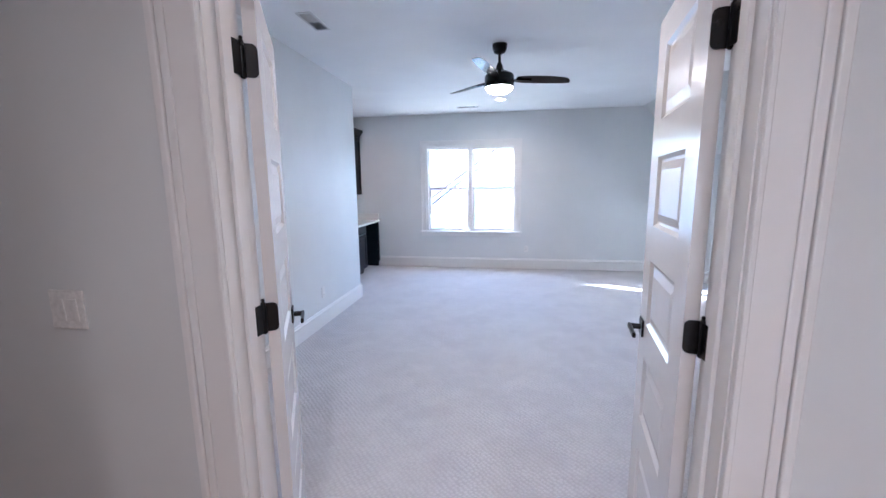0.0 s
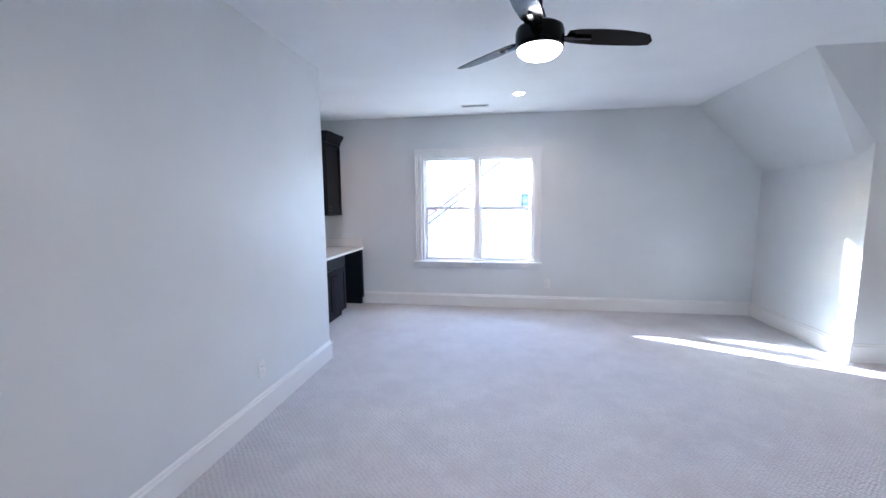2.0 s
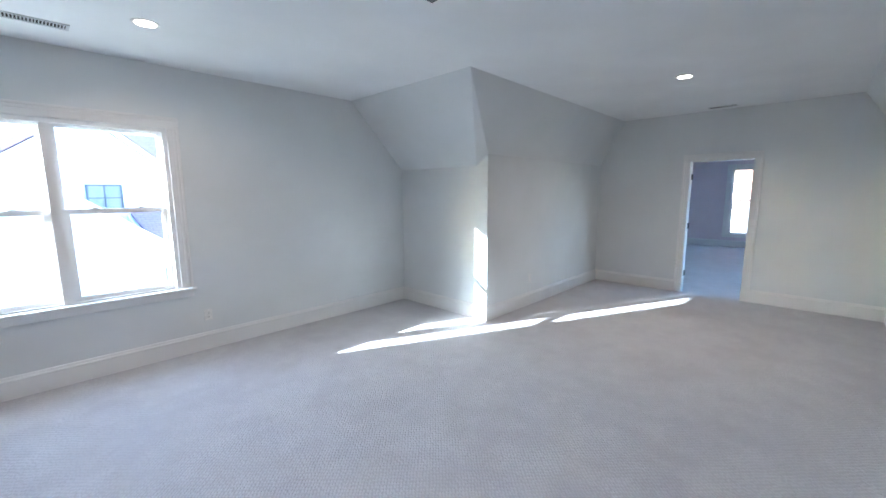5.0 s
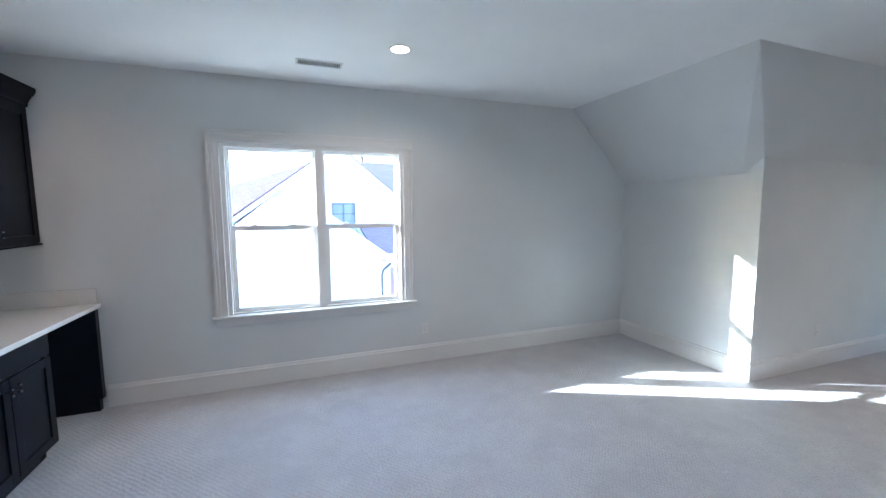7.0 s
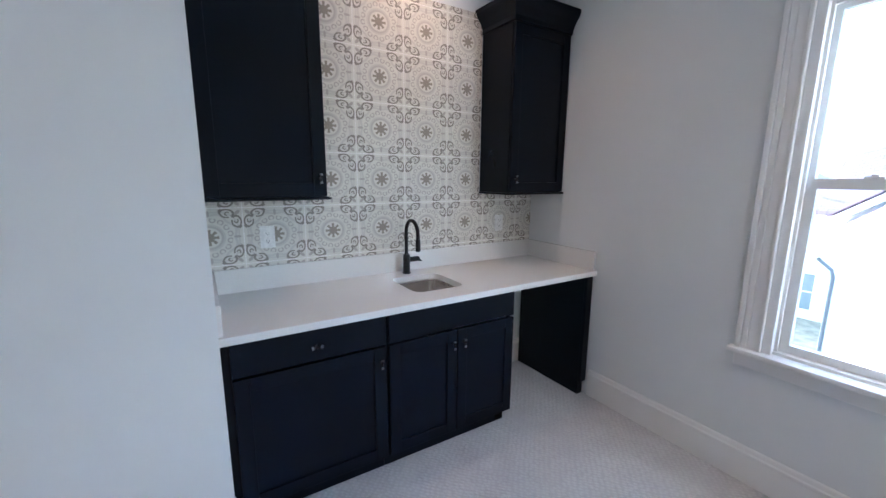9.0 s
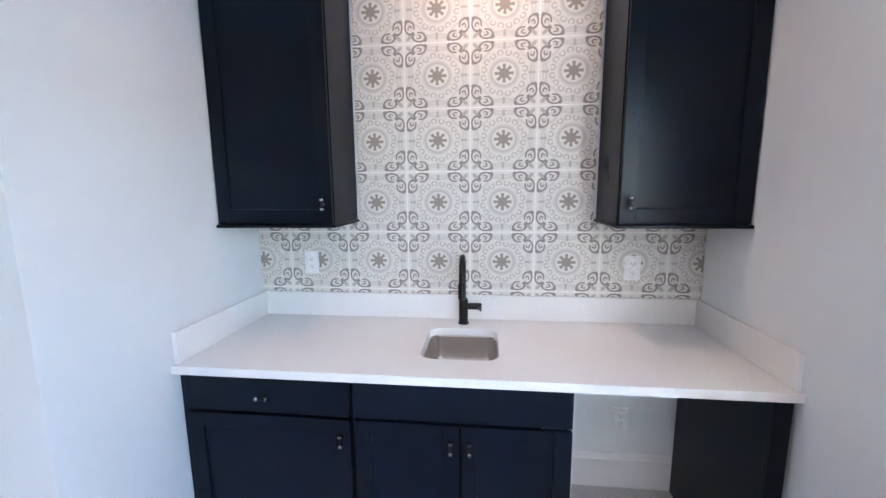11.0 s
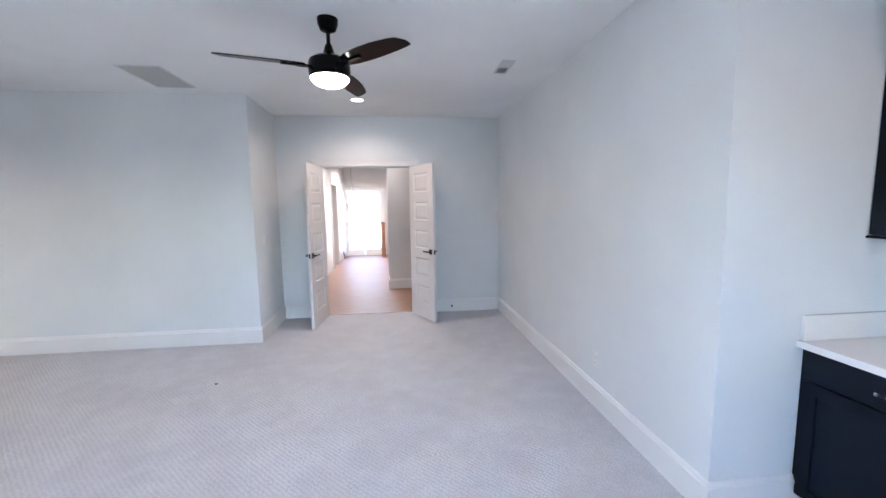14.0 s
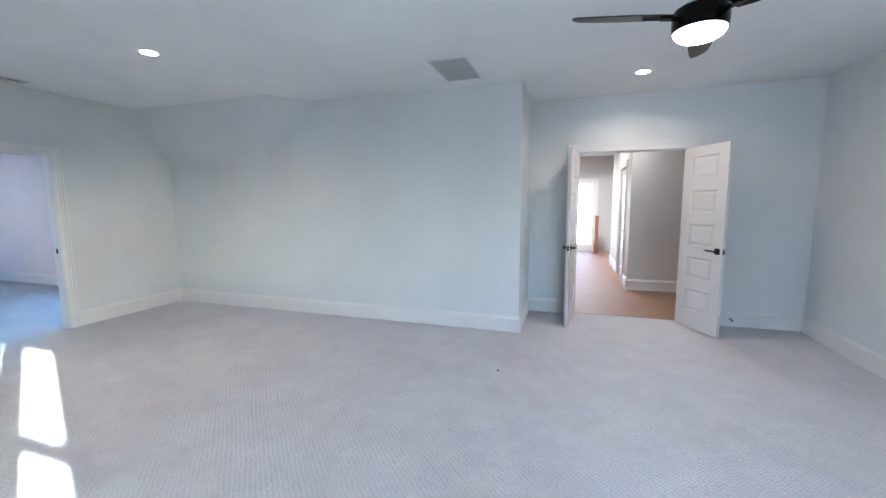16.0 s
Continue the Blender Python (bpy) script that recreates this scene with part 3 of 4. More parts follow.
def window(name, m, x0, x1, z0, z1, depth, label, muntins=()):
    """A mulled pair of double-hung windows with casing, stool and apron; faces -y, wall face at y = 0."""
    ob = thing(name, label, "window", m, kind="structure")
    mid, hm, lin = (x0 + x1) / 2 + 0.004, 0.034, 0.032
    part("window_frame", boxes((x0, x0 + lin, 0.0, depth, z0, z1 - lin), (x1 - lin, x1, 0.0, depth, z0, z1 - lin), (x0, x1, 0.0, depth, z1 - lin, z1), (x0, x1, 0.02, depth, z0 - 0.028, z0 + 0.012), (mid - hm, mid + hm, 0.002, depth, z0 + 0.0125, z1 - lin - 0.0005)), TRIM, ob, "white window lining with a centre mullion")
    part("parting_bead", boxes((x0 + lin, x0 + lin + 0.012, 0.030, 0.045, z0 + 0.013, z1 - lin), (x1 - lin - 0.012, x1 - lin, 0.030, 0.045, z0 + 0.013, z1 - lin), (x0 + lin + 0.013, x1 - lin - 0.013, 0.030, 0.034, z1 - lin - 0.012, z1 - lin)), TRIM, ob)
    zm = (z0 + z1) / 2 + 0.018
    for a, b in ((x0 + lin, mid - hm), (mid + hm, x1 - lin)):
        lower = sash(ob, a + 0.001, b - 0.001, z0 + 0.013, zm + 0.02, 0.050, 0.038, 0.042, 0.046)
        upper = sash(ob, a + 0.001, b - 0.001, zm - 0.02, z1 - lin - 0.001, 0.086, 0.030, 0.020, 0.024)
        for k in (0.28, 0.72):
            part("sash_lock", boxes((a + (b - a) * k - 0.028, a + (b - a) * k + 0.028, 0.052, 0.080, zm + 0.0205, zm + 0.030), (a + (b - a) * k - 0.010, a + (b - a) * k + 0.012, 0.055, 0.077, zm + 0.0302, zm + 0.038), bevel=0.002), PLASTIC, lower)
        if "upright" in muntins:
            part("muntin", boxes(((a + b) / 2 - 0.010, (a + b) / 2 + 0.010, 0.094, 0.110, zm + 0.011, z1 - lin - 0.022)), TRIM, upper)
        if "level" in muntins:
            part("muntin", boxes((a + 0.026, b - 0.026, 0.0945, 0.1095, (zm + z1) / 2 - 0.018, (zm + z1) / 2 + 0.002)), TRIM, upper)
    part("casing_side", casing_board(x0 - CW, x0 - 0.004, z0, z1 + 0.004, "left"), TRIM, ob)
    part("casing_side", casing_board(x1 + 0.004, x1 + CW, z0, z1 + 0.004, "right"), TRIM, ob)
    part("casing_head", casing_board(x0 - CW, x1 + CW, z1 + 0.0045, z1 + 0.004 + CW, "top"), TRIM, ob)
    part("window_sill", boxes((x0 - CW - 0.022, x1 + CW + 0.022, -0.052, -0.001, z0 - 0.022, z0 - 0.0005), (x0 + 0.0005, x1 - 0.0005, -0.0005, 0.0195, z0 - 0.022, z0 - 0.0005), bevel=0.004), TRIM, ob, "white window stool")
    part("apron", boxes((x0 - CW, x1 + CW, -0.016, 0, z0 - 0.092, z0 - 0.0225), bevel=0.003), TRIM, ob)
    return ob


window("window_1", pose(0, YN, 0), W0, W1, WZ0, WZ1, NT, "white double window with sashes, overlooking white houses")
# unseen extra window, added only to brighten the side room
window("added_window_3", pose(7.95, YR0, 0, 0, 0, 180), -0.95, 0.95, 0.40, 2.30, TH, "white double window of the side room", ("upright", "level"))
window("window_2", pose(XR, 3.42, 0, 0, 0, -90), -0.645, 0.645, 0.36, 2.20, TH, "white double window of the side room", ("level",))


# ---- wet bar ----
XF = -1.905


def shaker(parent, name, y0, y1, z0, z1, x, fw=0.058, panel=True):
    """A door or drawer front in the plane x, facing +x."""
    t = 0.019
    if not panel:
        return part(name, boxes((x - t, x, y0, y1, z0, z1), bevel=0.0025), CABINET, parent)
    d = part(name, boxes((x - t + 0.002, x - 0.009, y0 + fw - 0.002, y1 - fw + 0.002, z0 + fw - 0.002, z1 - fw + 0.002)), CABINET, parent)
    for ya, yb in ((y0, y0 + fw), (y1 - fw, y1)):
        part("stile", boxes((x - t, x, ya, yb, z0, z1), bevel=0.0016), CABINET, d)
    for za, zb in ((z0, z0 + fw), (z1 - fw, z1)):
        part("rail", boxes((x - t, x - 0.0002, y0 + fw, y1 - fw, za, zb), bevel=0.0016), CABINET, d)
    return d


def knob(parent, x, y, z, upright=True):
    """A small bow-tie pull on a post."""
    bm = lathe([(0.006, 0), (0.004, 0.006), (0.004, 0.018), (0.007, 0.022)], (x, y, z), 12, "x")
    k = part("knob", bm, BLACK, parent, "dark post of a small bow-tie pull", True)
    grip = [(0.0050, -0.012), (0.0040, 0.0), (0.0050, 0.012)]
    cap = [(0.0052, 0.0121), (0.0085, 0.015), (0.0092, 0.021), (0.0088, 0.024), (0.004, 0.0245)]
    axis = "z" if upright else "y"
    bar = part("knob_bar", lathe(grip, (x + 0.026, y, z), 14, axis), BLACK, k, "", True)
    for s in (1, -1):
        part("knob_cap", lathe([(a, b * s) for a, b in cap], (x + 0.026, y, z), 14, axis), SMOKED, k, "polished smoked-chrome end", True)


def base_cabinet(name, y0, y1, doors, drawer_pull, label):
    ob = thing(name, label, "cabinet", group="wet bar base cabinets")
    x0, x1, t = XB + 0.001, XF - 0.021, 0.018
    part("side_panel", boxes((x0, x1, y0, y0 + t, 0.095, 0.835)), CABINET, ob)
    part("side_panel", boxes((x0, x1, y1 - t, y1, 0.095, 0.835)), PRIMED if y1 > 5.5 else CABINET, ob, "pale primed end panel" if y1 > 5.5 else "")
    part("bottom_panel", boxes((x0, x1, y0 + t, y1 - t, 0.095, 0.095 + t)), CABINET, ob)
    part("back_panel", boxes((x0, x0 + 0.008, y0 + t, y1 - t, 0.095 + t, 0.835)), CABINET, ob)
    part("face_frame", boxes((x1 - t, x1, y0 + t, y0 + 0.036, 0.095 + t, 0.835), (x1 - t, x1, y1 - 0.030, y1 - t, 0.095 + t, 0.835), (x1 - t, x1, y0 + 0.036, y1 - 0.030, 0.816, 0.835)), CABINET, ob)
    part("toe_kick", boxes((XB + 0.02, XF - 0.075, y0 + 0.001, y1 - 0.001, 0.001, 0.0945)), CABINET, ob)
    dr = shaker(ob, "drawer_front", doors[0][0], doors[-1][1], 0.692, 0.829, XF, panel=False)
    if drawer_pull:
        knob(dr, XF, (doors[0][0] + doors[-1][1]) / 2, 0.760, False)
    for (a, b, side) in doors:
        d = shaker(ob, "door", a, b, 0.105, 0.680, XF)
        knob(d, XF, b - 0.03 if side > 0 else a + 0.03, 0.612)
    return ob


base_cabinet("base_cabinet", YL + 0.002, 5.113, [(YL + 0.035, 5.106, 1)], True, "navy shaker base cabinet with one drawer and one door")
base_cabinet("base_cabinet", 5.115, 5.897, [(5.122, 5.504, 1), (5.510, 5.890, -1)], False, "navy shaker sink cabinet with two doors")
ep = thing("end_panel", "dark navy end panel standing against the window wall", "panel")
part("board", boxes((XB + 0.02, XF - 0.020, YN - 0.070, YN - 0.020, 0.001, 0.835), bevel=0.001), CABINET, ep)
part("front_stile", boxes((XF - 0.0198, XF + 0.004, YN - 0.074, YN - 0.020, 0.10, 0.835), bevel=0.0015), CABINET, ep)

SX0, SX1, SY0, SY1 = -2.372, -2.038, 5.338, 5.645


def rounded(x0, x1, y0, y1, r, n=6):
    pts = []
    for cx, cy, a0 in ((x1 - r, y1 - r, 0), (x0 + r, y1 - r, 90), (x0 + r, y0 + r, 180), (x1 - r, y0 + r, 270)):
        for i in range(n + 1):
            a = radians(a0 + 90 * i / n)
            pts.append((cx + r * math.cos(a), cy + r * math.sin(a)))
    return pts


def counter_mesh():
    """A slab with a rounded cut-out for the sink."""
    bm = bmesh.new()
    x0, x1, y0, y1, z0, z1 = XB + 0.001, -1.888, YL + 0.001, YN - 0.001, 0.836, 0.868
    hole = rounded(SX0, SX1, SY0, SY1, 0.055)
    outer = [(x1, y1), (x0, y1), (x0, y0), (x1, y0)]
    n = len(hole) // 4
    for z in (z1, z0):
        hv = [bm.verts.new((*p, z)) for p in hole]
        ov = [bm.verts.new((*p, z)) for p in outer]
        for c in range(4):
            seg = hv[c * n:(c + 1) * n] + [hv[((c + 1) * n) % len(hv)]]
            for a, b in zip(seg[:-2], seg[1:-1]):
                bm.faces.new((ov[c], a, b))
            bm.faces.new((ov[c], seg[-2], seg[-1], ov[(c + 1) % 4]))
    bm.verts.ensure_lookup_table()
    k = len(hole) + 4
    top, low = bm.verts[:k], bm.verts[k:]
    for i in range(len(hole)):
        j = (i + 1) % len(hole)
        bm.faces.new((top[i], top[j], low[j], low[i]))
    for i in range(4):
        j = (i + 1) % 4
        bm.faces.new((top[len(hole) + i], top[len(hole) + j], low[len(hole) + j], low[len(hole) + i]))
    bmesh.ops.recalc_face_normals(bm, faces=bm.faces)
    return bm


ct = thing("countertop", "white quartz worktop with an undermount sink cut-out", "countertop")
part("slab", counter_mesh(), QUARTZ, ct)
part("back_upstand", boxes((XB + 0.001, XB + 0.021, YL + 0.0215, YN - 0.0215, 0.8682, 0.990), bevel=0.002), QUARTZ, ct)
part("side_upstand", boxes((XB + 0.001, -1.905, YL + 0.001, YL + 0.021, 0.8682, 0.990), bevel=0.002), QUARTZ, ct)
part("side_upstand", boxes((XB + 0.001, -1.905, YN - 0.021, YN - 0.001, 0.8682, 0.990), bevel=0.002), QUARTZ, ct)

sk = thing("sink", "small stainless steel undermount sink with rounded corners", "sink", pose(0, 0, 0))


def bowl():
    bm = bmesh.new()
    loops = []
    for inset, z in ((-0.012, 0.835), (0.0, 0.835), (0.004, 0.83), (0.008, 0.735), (0.030, 0.703), (0.06, 0.699)):
        loops.append([bm.verts.new((*p, z)) for p in rounded(SX0 + inset, SX1 - inset, SY0 + inset, SY1 - inset, max(0.02, 0.055 - inset * 0.3))])
    for lo, hi in zip(loops, loops[1:]):
        for i in range(len(lo)):
            j = (i + 1) % len(lo)
            bm.faces.new((lo[i], lo[j], hi[j], hi[i]))
    bm.faces.new(loops[-1])
    bmesh.ops.recalc_face_normals(bm, faces=bm.faces)
    for f in bm.faces:
        f.normal_flip()
    return bm


part("bowl", bowl(), STEEL, sk, smooth=True)
part("drain", lathe([(0.042, 0.6995), (0.042, 0.702), (0.03, 0.703), (0.025, 0.701)], (-2.20, 5.497, 0), 24), CHROME, sk, "chrome drain", True)

fc = thing("faucet", "matt black pull-down gooseneck faucet on the worktop", "faucet", pose(-2.45, 5.487, 0.868))
part("body", lathe([(0.026, 0), (0.026, 0.006), (0.0215, 0.008), (0.0215, 0.115), (0.019, 0.122)], steps=28), BLACK, fc, smooth=True)
neck = [(0, 0, 0.115), (0, 0, 0.20), (0, 0, 0.26)] + [(0.075 - 0.075 * math.cos(radians(a)), 0, 0.26 + 0.075 * math.sin(radians(a))) for a in range(15, 181, 15)] + [(0.151, 0, 0.23)]
part("spout", tube(neck, 0.0115), BLACK, fc, smooth=True)
part("spray_head", lathe([(0.012, 0.235), (0.0145, 0.225), (0.0150, 0.165), (0.011, 0.160)], (0.151, 0, 0), 20), BLACK, fc, smooth=True)
hd = part("handle_hub", lathe([(0.0160, 0.018), (0.0160, 0.082), (0.0135, 0.086)], (0, 0, 0.085), 20, "y"), BLACK, fc, smooth=True)
part("handle", tube([(0.010, 0.068, 0.083), (0.026, 0.074, 0.081), (0.044, 0.082, 0.079)], 0.0050, 10), BLACK, hd, smooth=True)


def wall_cabinet(name, y0, y1, left, right, pull, label):
    xf, z0, z1 = -2.218, 1.362, 2.392
    ob = thing(name, label, "cabinet", group="wet bar wall cabinets")
    part("body", boxes((XB + 0.001, xf - 0.020, y0, y1, z0, z1)), CABINET, ob)
    d = shaker(ob, "door", y0 + 0.004, y1 - 0.004, z0 + 0.004, z1 - 0.03, xf, 0.06)
    knob(d, xf, pull, z0 + 0.085)
    prof = [(0.002, z1 - 0.028), (0.012, z1 - 0.022), (0.012, z1), (0.018, z1 + 0.014), (0.038, z1 + 0.045), (0.056, z1 + 0.066), (0.064, z1 + 0.082), (0.066, z1 + 0.108)]

    def ring_solid(rows):
        bm, loops = bmesh.new(), []
        for o, z in rows:
            ya, yb = y0 - o * left, y1 + o * right
            loops.append([bm.verts.new(c) for c in ((XB + 0.001, ya, z), (xf + o, ya, z), (xf + o, yb, z), (XB + 0.001, yb, z))])
        for lo, hi in zip(loops, loops[1:]):
            for i in range(4):
                j = (i + 1) % 4
                bm.faces.new((lo[i], lo[j], hi[j], hi[i]))
        bm.faces.new(list(reversed(loops[0])))
        bm.faces.new(loops[-1])
        bmesh.ops.recalc_face_normals(bm, faces=bm.faces)
        return bm

    part("crown_moulding", ring_solid(prof), CABINET, ob)
    part("light_rail", ring_solid([(0.004, z0 - 0.014), (0.012, z0 - 0.012), (0.012, z0 - 0.004), (0.004, z0 - 0.0005)]), CABINET, ob)
    return ob


wall_cabinet("wall_cabinet", YL + 0.002, 4.957, 0, 1, 4.921, "navy shaker wall cabinet with crown moulding, in the inner corner")
wall_cabinet("wall_cabinet", 6.097, YN - 0.002, 1, 0, 6.133, "navy shaker wall cabinet with crown moulding, beside the window wall")


# ---- fan, lamps, vents ----
fan = thing("ceiling_fan", "gloss black three-blade ceiling fan with a lit opal globe", "ceiling fan", pose(0.400, 3.278, 0.022))
part("canopy", lathe([(0.026, 2.636), (0.050, 2.648), (0.064, 2.68), (0.067, 2.7175)], steps=36), FANBLACK, fan, smooth=True)
part("downrod", lathe([(0.0125, 2.54), (0.0125, 2.64)], steps=16), FANBLACK, fan, smooth=True)
part("motor_housing", lathe([(0.122, 2.352), (0.131, 2.357), (0.134, 2.374), (0.134, 2.432), (0.127, 2.455), (0.098, 2.474), (0.054, 2.487), (0.038, 2.503), (0.026, 2.540), (0.019, 2.560), (0.014, 2.563)], steps=48), FANBLACK, fan, smooth=True)
part("light_ring", lathe([(0.122, 2.346), (0.1285, 2.347), (0.1285, 2.3515), (0.122, 2.3518)], steps=48), BLACK, fan, smooth=True)
part("globe", lathe([(0.02, 2.292), (0.055, 2.296), (0.086, 2.306), (0.107, 2.320), (0.119, 2.334), (0.1235, 2.3458)], steps=40), GLOBE, fan, "lit opal glass bowl", True)


def blade():
    bm = bmesh.new()
    rows = ((0.155, -0.045, 0.045), (0.22, -0.062, 0.058), (0.34, -0.070, 0.066), (0.46, -0.066, 0.066), (0.58, -0.050, 0.062), (0.630, -0.036, 0.058), (0.672, 0.012, 0.050))
    top, low = [], []
    for x, a, b in rows:
        r = [(x, a + (b - a) * k / 6) for k in range(7)]
        top.append([bm.verts.new((px, py, 2.422 - py * 0.20 + 0.003)) for px, py in r])
        low.append([bm.verts.new((px, py, 2.422 - py * 0.20 - 0.003)) for px, py in r])
    for g in (top, low):
        for r, s in zip(g, g[1:]):
            for i in range(6):
                bm.faces.new((r[i], r[i + 1], s[i + 1], s[i]))
    for i in range(len(rows) - 1):
        for e in (0, 6):
            bm.faces.new((top[i][e], top[i + 1][e], low[i + 1][e], low[i][e]))
    for e in (0, len(rows) - 1):
        for i in range(6):
            bm.faces.new((top[e][i], top[e][i + 1], low[e][i + 1], low[e][i]))
    bmesh.ops.recalc_face_normals(bm, faces=bm.faces)
    return bm


for ang in (14.5, 135.5, 255.5):
    bl = part("blade", blade(), FANBLACK, fan, "gloss black curved blade", True)
    bl.rotation_euler.z = radians(ang)
    part("blade_iron", boxes((0.12, 0.20, -0.022, 0.022, 2.408, 2.417), (0.115, 0.30, -0.012, 0.012, 2.409, 2.416), bevel=0.002), FANBLACK, bl)


def downlight(x, y, watts, tint=(1.0, 0.68, 0.44)):
    ob = thing("recessed_light", "round white recessed ceiling light, switched on", "ceiling light", pose(x, y, CEIL), group="recessed lights")
    part("trim_ring", lathe([(0.062, -0.004), (0.068, -0.007), (0.083, -0.004), (0.085, -0.0005), (0.062, -0.0005)], steps=36), PLASTIC, ob, smooth=True)
    part("lens", lathe([(0.0615, -0.0045), (0.0615, -0.001)], steps=32), LENS, ob, "glowing lens")
    lamp = new("recessed_lamp", bpy.data.lights.new("recessed_lamp", "AREA"))
    lamp.data.shape, lamp.data.size, lamp.data.energy, lamp.data.color, lamp.data.spread = "DISK", 0.12, watts, tint, radians(150)
    lamp.parent = ob
    lamp.location = (0, 0, -0.009)


for x, y, watts in ((0.361, 5.59, 0.45), (0.397, 1.322, 0.50), (4.442, 3.281, 0.70)):
    downlight(x, y, watts)
downlight(-2.16, 5.56, 0.19, (1.0, 0.55, 0.31))
# hall downlights out of view, added and set to brighten hall walls and end
for x, y, watts in ((0.30, -0.80, 0.40), (0.85, -2.6, 1.4), (0.75, -4.9, 3.0)):
    downlight(x, y, watts, (1.0, 0.76, 0.58))


def vent(name, x, y, w, h, label, slats=9, along="x", half=False, enamel=VENT):
    """A ceiling register: rim, flat dark sheet coloured as the duct's shade, angled slats."""
    ob = thing(name, label, "ceiling vent", pose(x, y, CEIL, 0, 0, 0 if along == "x" else 90))
    r = 0.018
    part("frame", boxes((-w / 2, w / 2, -h / 2, -h / 2 + r, -0.007, -0.0005), (-w / 2, w / 2, h / 2 - r, h / 2, -0.007, -0.0005), (-w / 2, -w / 2 + r, -h / 2 + r, h / 2 - r, -0.007, -0.0005), (w / 2 - r, w / 2, -h / 2 + r, h / 2 - r, -0.007, -0.0005), bevel=0.0015), VENT, ob)
    part("backing", boxes((-w / 2 + r, w / 2 - r, -h / 2 + r, h / 2 - r, -0.0015, -0.0005)), DARKHOLE, ob)
    for i in range(slats):
        if half:
            a = -w / 2 + r + (w - 2 * r) * (i + 0.5) / slats
            bm = boxes((a - 0.0045, a + 0.0045, -h / 2 + r, h / 2 - r, -0.0014, 0.0))
            bmesh.ops.rotate(bm, cent=(a, 0, -0.003), matrix=Matrix.Rotation(radians(40 if i < slats / 2 else -40), 3, "Y"), verts=bm.verts)
        else:
            b = -h / 2 + r + (h - 2 * r) * (i + 0.5) / slats
            bm = boxes((-w / 2 + r, w / 2 - r, b - 0.006, b + 0.006, -0.0014, 0.0))
            bmesh.ops.rotate(bm, cent=(0, b, -0.003), matrix=Matrix.Rotation(radians(28), 3, "X"), verts=bm.verts)
        bmesh.ops.translate(bm, vec=(0, 0, -0.004), verts=bm.verts)
        part("slat", bm, enamel, ob)
    return ob


vent("ceiling_vent", -0.17, 6.06, 0.35, 0.125, "white slotted ceiling register near the window", 18, half=True)
vent("ceiling_vent", -0.99, 2.50, 0.33, 0.125, "white slotted ceiling register with a dark half", 18, "y", half=True)
vent("ceiling_vent", 6.47, 3.27, 0.33, 0.125, "white slotted ceiling register above the doorway", 18, "y", half=True)
vent("return_grille", 2.13, 1.99, 0.36, 0.62, "large grey slatted return-air grille in the ceiling", 34, enamel=GREYSLAT)


# ---- outlets, switches, stops ----
def plate(name, m, label, kind, gangs=1):
    """A wall plate facing -y in its own frame."""
    ob = thing(name, label, "outlet" if kind == "outlet" else "light switch", m)
    w = 0.036 + 0.046 * (gangs - 1) / 2
    part("cover_plate", boxes((-w, w, -0.006, 0, -0.058, 0.058), bevel=0.002), PLASTIC, ob)
    for g in range(gangs):
        cx = (g - (gangs - 1) / 2) * 0.046
        if kind == "outlet":
            for z in (0.020, -0.020):
                part("socket", boxes((cx - 0.017, cx + 0.017, -0.0075, -0.0062, z - 0.0145, z + 0.0145), bevel=0.0006), PLASTIC, ob)
                part("slot", boxes((cx - 0.008, cx - 0.006, -0.0079, -0.0076, z - 0.004, z + 0.006), (cx + 0.006, cx + 0.008, -0.0079, -0.0076, z - 0.004, z + 0.005), (cx - 0.002, cx + 0.002, -0.0079, -0.0076, z - 0.011, z - 0.007)), DARKGREY, ob)
        else:
            bm = boxes((cx - 0.0165, cx + 0.0165, -0.0095, -0.0062, -0.033, 0.033), bevel=0.0012)
            bmesh.ops.rotate(bm, cent=(cx, -0.008, 0), matrix=Matrix.Rotation(radians(3), 3, "X"), verts=bm.verts)
            part("rocker", bm, PLASTIC, ob)
    return ob


OUT = "white plastic double outlet on the painted wall"
plate("wall_outlet", pose(0.827, YN, 0.358), OUT, "outlet")
plate("wall_outlet", pose(XW, 3.345, 0.36, 0, 0, 90), OUT, "outlet")
plate("wall_outlet", pose(4.45, YB, 0.38), OUT, "outlet")
plate("wall_outlet", pose(XC, 1.13, 0.38, 0, 0, -90), OUT, "outlet")
plate("wall_switch", pose(XC, 1.15, 1.15, 0, 0, -90), "white rocker switch beside the double door", "switch")
plate("wall_switch", pose(-0.762, YS - TH, 1.145), "white two-gang rocker switch on the hall wall", "switch", 2)
plate("tile_outlet", pose(XB + 0.011, 4.715, 1.144, 0, 0, 90), "white outlet on the patterned tile backsplash", "outlet")
plate("tile_outlet", pose(XB + 0.011, 6.267, 1.134, 0, 0, 90), "white outlet on the patterned tile backsplash", "outlet")
plate("wall_outlet", pose(XB, 6.259, 0.37, 0, 0, 90), "white outlet low on the wall under the worktop", "outlet")
for x in (-0.775,):
    ds = thing("door_stop", "small black spring door stop on the baseboard", "door stop", pose(x, YS + 0.017, 0.085))
    part("spring", lathe([(0.012, 0), (0.012, 0.006), (0.006, 0.008), (0.006, 0.055), (0.010, 0.058), (0.010, 0.07)], (0, 0, 0), 14, "y"), BLACK, ds, smooth=True)

